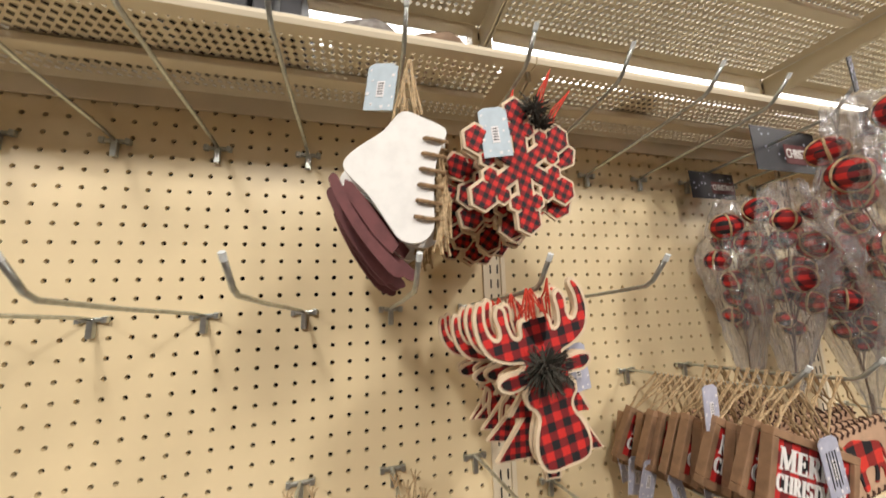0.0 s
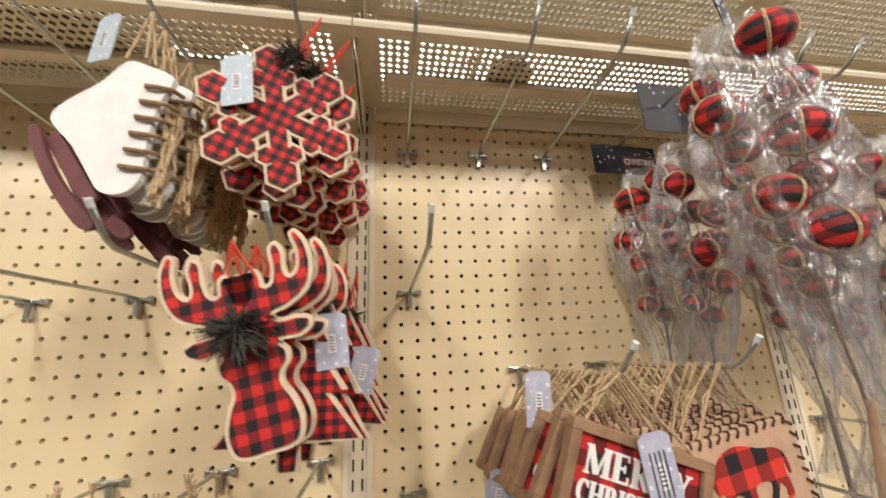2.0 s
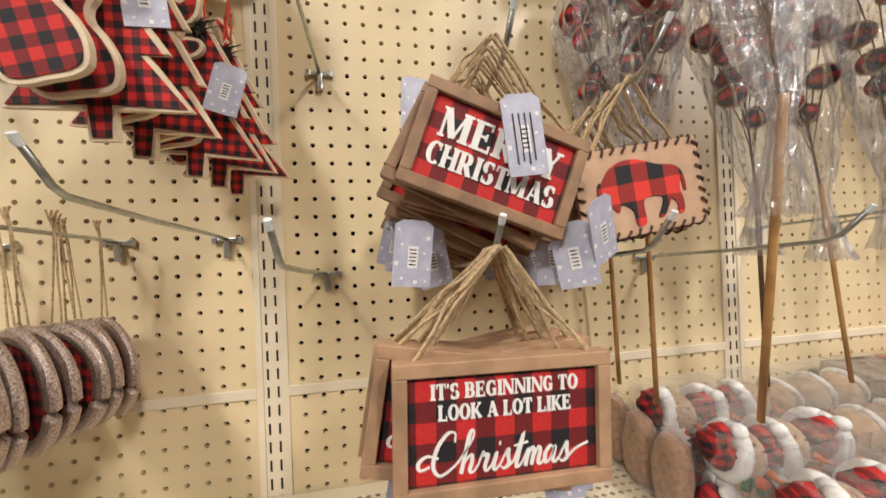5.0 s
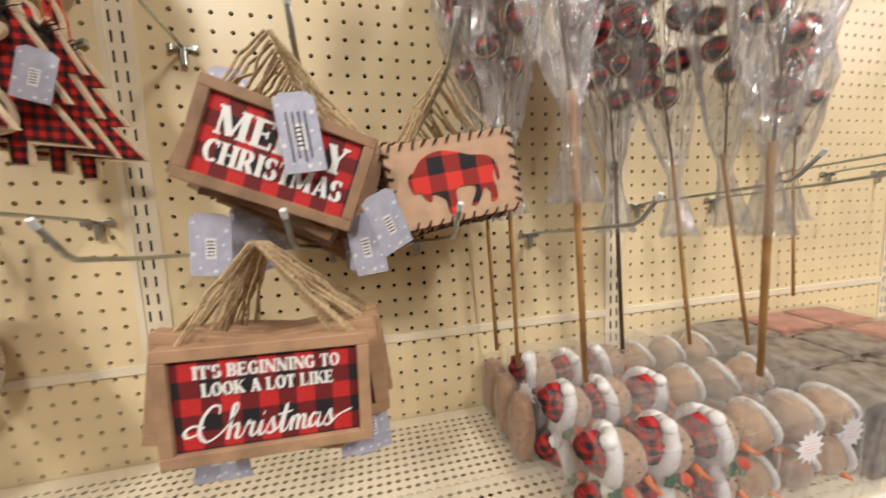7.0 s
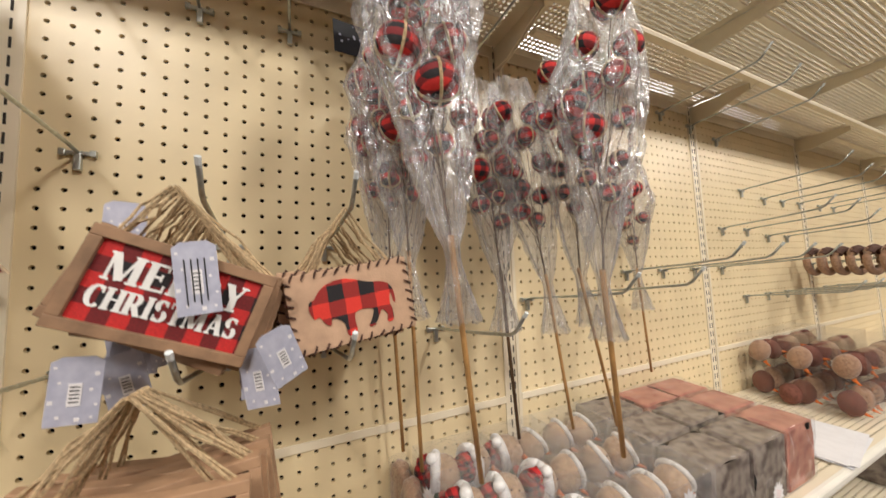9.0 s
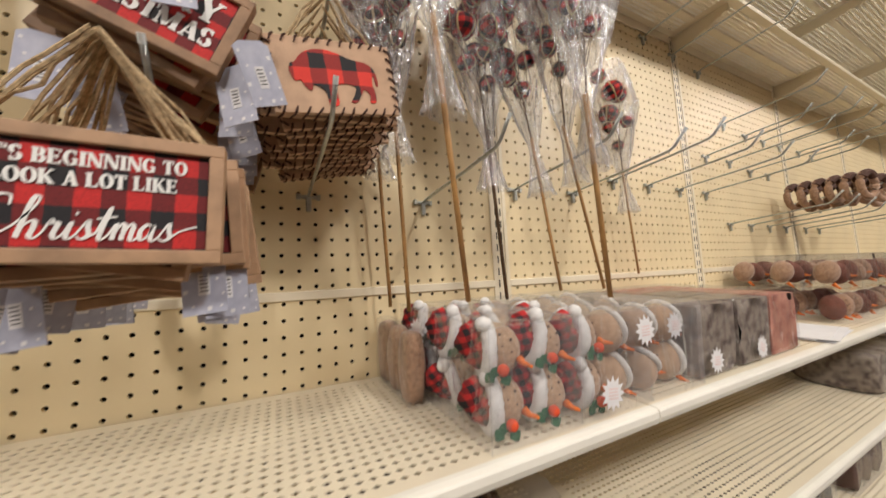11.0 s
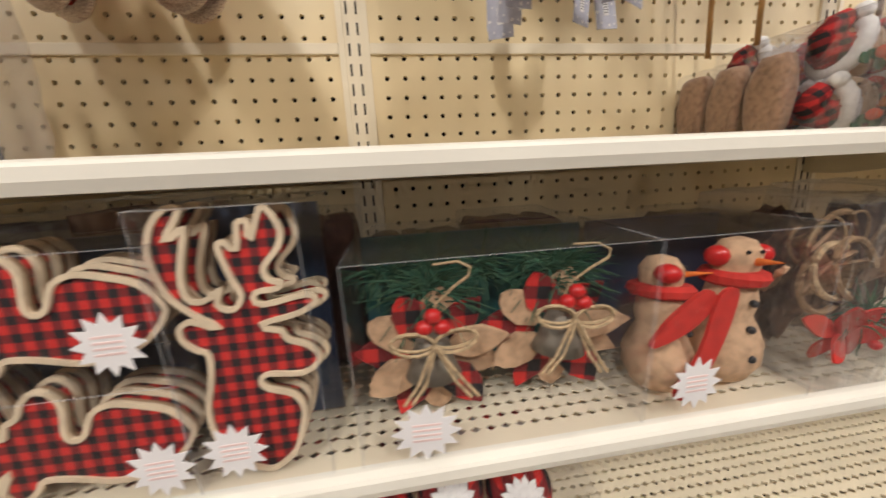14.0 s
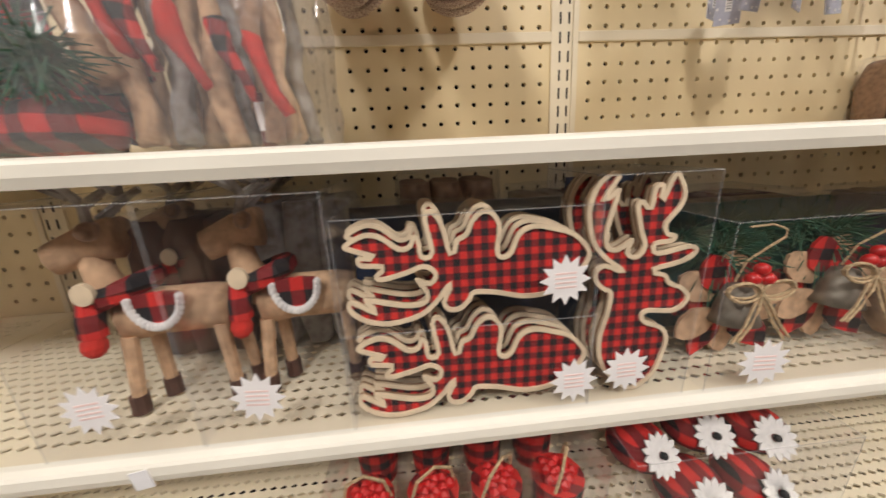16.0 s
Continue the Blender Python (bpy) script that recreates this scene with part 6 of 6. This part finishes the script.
# twine wreath bags
def wreath_bag(m, w, h, seed):
    t = thing("wreath_bag", "clear bag with twine loops, red flower and fir sprig", "bag", m, "wreath bags")
    rn = random.Random(seed)
    for k in range(10):
        a, L = rn.uniform(0.3, 2.8), rn.uniform(0.05, 0.075)
        c, q = math.cos(a), math.sin(a)
        leaf = smooth_loop([(0, 0), (0.35 * L, 0.013), (0.75 * L, 0.011), (L, 0.0), (0.7 * L, -0.01), (0.3 * L, -0.012)], 3)
        v, f = slab([(x * c - z * q, x * q + z * c) for x, z in leaf][::-1], 0.0, 0.0025)
        v = [(x, y - 5.0 * (x * x + z * z) * rn.uniform(0.9, 1.1), z) for x, y, z in v]
        put(link_mesh("burlap_leaf", v, f, (M_BURLAP, M_ROPE, M_BROWNFUR)[k % 3], t), pose(rn.uniform(-0.012, 0.012), 0.05 + 0.003 * k, h * 0.4, rn.uniform(-15, 15), 0, rn.uniform(-30, 30)))
    for k in range(9):
        bm = bmesh.new()
        r = rn.uniform(0.014, 0.034)
        cx, cz, cy = rn.uniform(-0.2, 0.2) * w, h * rn.uniform(0.5, 0.76), 0.022 + 0.004 * k
        n, tw = rn.uniform(0.9, 1.4), rn.uniform(-0.5, 0.5)
        tube(bm, [(cx + r * math.cos(a) * 0.9, cy + r * tw * math.sin(a) * 0.6, cz + n * r * math.sin(a)) for a in (q * 0.27 + k for q in range(17))], rn.choice((0.0012, 0.0018, 0.003)), 6)
        part("twine_loop", bm, (M_ROPE, M_TWINE, M_ROPE, M_STITCH)[k % 4], t)
    for k in range(7):
        a = k * math.tau / 7
        c, s = math.cos(a), math.sin(a)
        v, f = slab(smooth_loop([(0, 0), (0.018 * c - 0.01 * s, 0.018 * s + 0.01 * c), (0.035 * c, 0.035 * s), (0.018 * c + 0.01 * s, 0.018 * s - 0.01 * c)], 3)[::-1], 0.0, 0.002)
        put(link_mesh("red_petal", v, f, M_RED, t), pose(-0.008, 0.012 + 0.002 * (k % 2), h * 0.28, rn.uniform(-25, 25), 0, rn.uniform(-20, 20)))
    sprig(t, (0.012, 0.015, h * 0.36), 0.035, 60, M_FIR, seed, "fir_sprig", 0.0011)
    bm = bmesh.new()
    for x, z in ((0.024, 0.35), (0.018, 0.22)):
        ball(bm, (x, 0.006, h * z), 0.0045, 2)
    part("berries", bm, M_REDBALL, t, smooth=True)
    bm = bmesh.new()
    bmesh.ops.create_icosphere(bm, subdivisions=4, radius=1)
    for v in bm.verts:
        p = v.co * (1 + 0.28 * noise.noise(v.co * 3 + Vector((seed, 0, 0))) + 0.12 * noise.noise(v.co * 9))
        v.co = Vector((p.x * w * 0.4, 0.085 + p.y * 0.028, max(0.004, h * 0.46 + p.z * h * 0.42)))
    part("dark_moss", bm, M_MOSS, t)
    bm = boxm(-w / 2, w / 2, 0, 0.14, 0.0008, h, 0.004)
    bmesh.ops.subdivide_edges(bm, edges=bm.edges, cuts=5, use_grid_fill=True)
    for v in bm.verts:
        if v.co.z > 0.01:
            v.co += 0.004 * Vector((noise.noise(v.co * 45), noise.noise(v.co * 45 + Vector((9, 0, 0))), noise.noise(v.co * 45 + Vector((0, 9, 0)))))
    part("clear_film", bm, M_BAG, t)
    return t


wreath_bag(on2(0.425), 0.092, 0.165, 41)
wreath_bag(on2(0.54, -0.29), 0.118, 0.168, 42)
# dark packs at the back of shelf two
for k, x in enumerate((-0.48, -0.36, -0.2, -0.06, 0.06, 0.17, 0.3, 0.43)):
    y = -0.17
    soft_bag("dark_plush_pack", "dark plush ornaments in a clear pack behind the front row", 0.112, 0.1, (0.165 if x < 0 else 0.125) + 0.012 * (k % 3), (M_STITCH, M_GREYFUR, M_FRAME2)[k % 3] if x < 0 else M_STITCH, pose(x, y, deck_z(Z2, y) + 0.0015, SLOPE), 90 + k, "dark packs")
soft_bag("grey_plush_pack", "pale patterned plush packs far along the shelf", 0.3, 0.2, 0.12, M_GREYBOX, pose(1.98, -0.26, deck_z(Z2, -0.26) + 0.001, SLOPE), 130, "dark packs")
soft_bag("grey_plush_pack", "pale patterned plush packs far along the shelf", 0.3, 0.2, 0.12, M_GREYBOX, pose(2.32, -0.26, deck_z(Z2, -0.26) + 0.001, SLOPE), 131, "dark packs")
soft_bag("black_pack", "dark ornament pack in clear film on the low shelf", 0.2, 0.2, 0.15, M_BLACK, pose(1.35, -0.25, deck_z(Z3, -0.25) + 0.001, SLOPE), 132, "dark packs")
soft_bag("black_pack", "dark ornament pack in clear film on the low shelf", 0.25, 0.2, 0.15, M_STITCH, pose(1.7, -0.25, deck_z(Z3, -0.25) + 0.001, SLOPE), 133, "dark packs")

# ---- shelf three ----
def plaid_basket():
    t = thing("plaid_gift_bucket", "small red plaid bucket with jute handle in a clear pack", "ornament", None, "plaid buckets")
    bm = bmesh.new()
    r = bmesh.ops.create_cone(bm, cap_ends=True, segments=16, radius1=0.022, radius2=0.027, depth=0.06)
    for v in bm.verts:
        v.co.z += 0.03
    part("bucket", bm, M_PLAID_B, t)
    bm = bmesh.new()
    tube(bm, [(-0.024, 0, 0.058), (-0.018, -0.006, 0.085), (0.0, -0.008, 0.096), (0.018, -0.006, 0.085), (0.024, 0, 0.058)], 0.0018, 5)
    part("jute_handle", bm, M_TWINE, t)
    bm = bmesh.new()
    for k in range(14):
        a = k * 2.4
        ball(bm, (0.018 * math.sqrt(k / 14) * math.cos(a), 0.018 * math.sqrt(k / 14) * math.sin(a), 0.064), 0.0062, 1)
    part("red_berries", bm, M_REDBALL, t)
    return t


pb = plaid_basket()
k = 0
for iy in range(3):
    for ix in range(4):
        y = -0.255 + 0.08 * iy
        m = pose(-0.305 + 0.066 * ix, y, deck_z(Z3, y) + 0.002, 0, 0, 20 * ix)
        if k == 0:
            pb.matrix_world = m
        else:
            copy_thing(pb, m)
        k += 1
for ix in range(4):
    clear_case(0.063, 0.24, 0.11, pose(-0.305 + 0.066 * ix, -0.29, deck_z(Z3, -0.29) + 0.001, SLOPE), "clear pack of small red plaid buckets", "bucket packs", edges=False)
clear_case(0.24, 0.2, 0.1, pose(0.075, -0.285, deck_z(Z3, -0.285) + 0.001, SLOPE), "clear box of red plaid flowers with cream felt daisies", "daisy boxes")


def daisy():
    t = thing("felt_daisy_ornament", "cream felt daisy on red plaid cloth in a clear box", "ornament", None, "felt daisies")
    bm = bmesh.new()
    ball(bm, (0, 0, 0), 0.034, 3, (1, 1, 0.7))
    part("plaid_cushion", bm, M_PLAID_B, t, smooth=True)
    for k in range(14):
        a = k * math.tau / 14
        c, s = math.cos(a), math.sin(a)
        pts = [(0.004 * c - 0.002 * s, 0.004 * s + 0.002 * c), (0.018 * c - 0.0036 * s, 0.018 * s + 0.0036 * c), (0.023 * c, 0.023 * s), (0.018 * c + 0.0036 * s, 0.018 * s - 0.0036 * c), (0.004 * c + 0.002 * s, 0.004 * s - 0.002 * c)]
        v, f = slab(pts[::-1], -0.001, 0.001)
        put(link_mesh("petal", v, f, M_FELT, t), pose(0, -0.03, 0.012, -35, 0, 0))
    bm = bmesh.new()
    ball(bm, (0, -0.033, 0.014), 0.004, 2)
    part("centre", bm, M_INK, t)
    return t


dz = daisy()
k = 0
for x, y, z in ((0.0, -0.23, 0.06), (0.07, -0.225, 0.072), (0.14, -0.23, 0.065), (0.03, -0.15, 0.07), (0.11, -0.15, 0.07), (0.16, -0.15, 0.06), (0.04, -0.26, 0.03), (0.11, -0.26, 0.03)):
    m = pose(x, y, deck_z(Z3, y) + z, 0, 20 * math.sin(3 * k), 10 * math.cos(2 * k))
    if k == 0:
        dz.matrix_world = m
    else:
        copy_thing(dz, m)
    k += 1
copy_thing(star, pose(0.0, -0.29, deck_z(Z3, -0.29) + 0.035, 0, 0, 0))
lab = tagged(part("shelf_label", boxm(-0.007, 0.007, -0.0008, 0, -0.008, 0.008), M_PAPER), "small white paper label hanging from the shelf lip", "label")
lab.matrix_world = pose(-0.455, -0.3065, 0.693, 0, -10, 0)

# ---- goods on the narrow top shelf ----
for k, (x0, x1, h) in enumerate(((-0.62, -0.46, 0.08), (-0.45, -0.36, 0.085), (-0.355, -0.335, 0.085), (-0.325, -0.3, 0.08))):
    b = thing("black_box", "black cardboard box with a small white label on the top shelf", "box", pose((x0 + x1) / 2, -0.155, 1.8685), "black boxes")
    part("carton", boxm(-(x1 - x0) / 2, (x1 - x0) / 2, 0, 0.12, 0, h, 0.002), M_BLACK, b)
    part("white_label", boxm(-0.006, 0.012, -0.0006, 0.0, 0.012, 0.022), M_STAR, b)
for k, (x, mat, lab) in enumerate(((-0.22, M_GREYFUR, "folded grey cloth bundle on the top shelf"), (-0.12, M_KRAFT, "folded brown cloth bundle on the top shelf"))):
    bm = bmesh.new()
    ball(bm, (0, 0, 0.03), 0.04, 3, (1.3, 1, 0.7))
    for v in bm.verts:
        v.co += 0.008 * noise.noise_vector(v.co * 30)
        v.co.z = max(v.co.z, 0.0)
    o = tagged(part("folded_cloth", bm, mat, None, smooth=True), lab, "cloth", "cloth bundles")
    o.matrix_world = pose(x, -0.11, 1.8688)
hat = thing("round_cap", "dark grey round lid with a wire handle on the top shelf", "lid", pose(0.24, -0.1, 1.8688))
bm = bmesh.new()
ball(bm, (0, 0, 0.0), 0.035, 3, (1, 1, 0.9))
for v in bm.verts:
    v.co.z = max(v.co.z, 0)
part("dome", bm, M_NAVY, hat, smooth=True)
bm = bmesh.new()
tube(bm, [(-0.035, 0, 0.01), (-0.05, 0, 0.03), (-0.07, 0, 0.025), (-0.075, 0, 0.008)], 0.0015, 5)
part("wire_handle", bm, M_BLACK, hat)
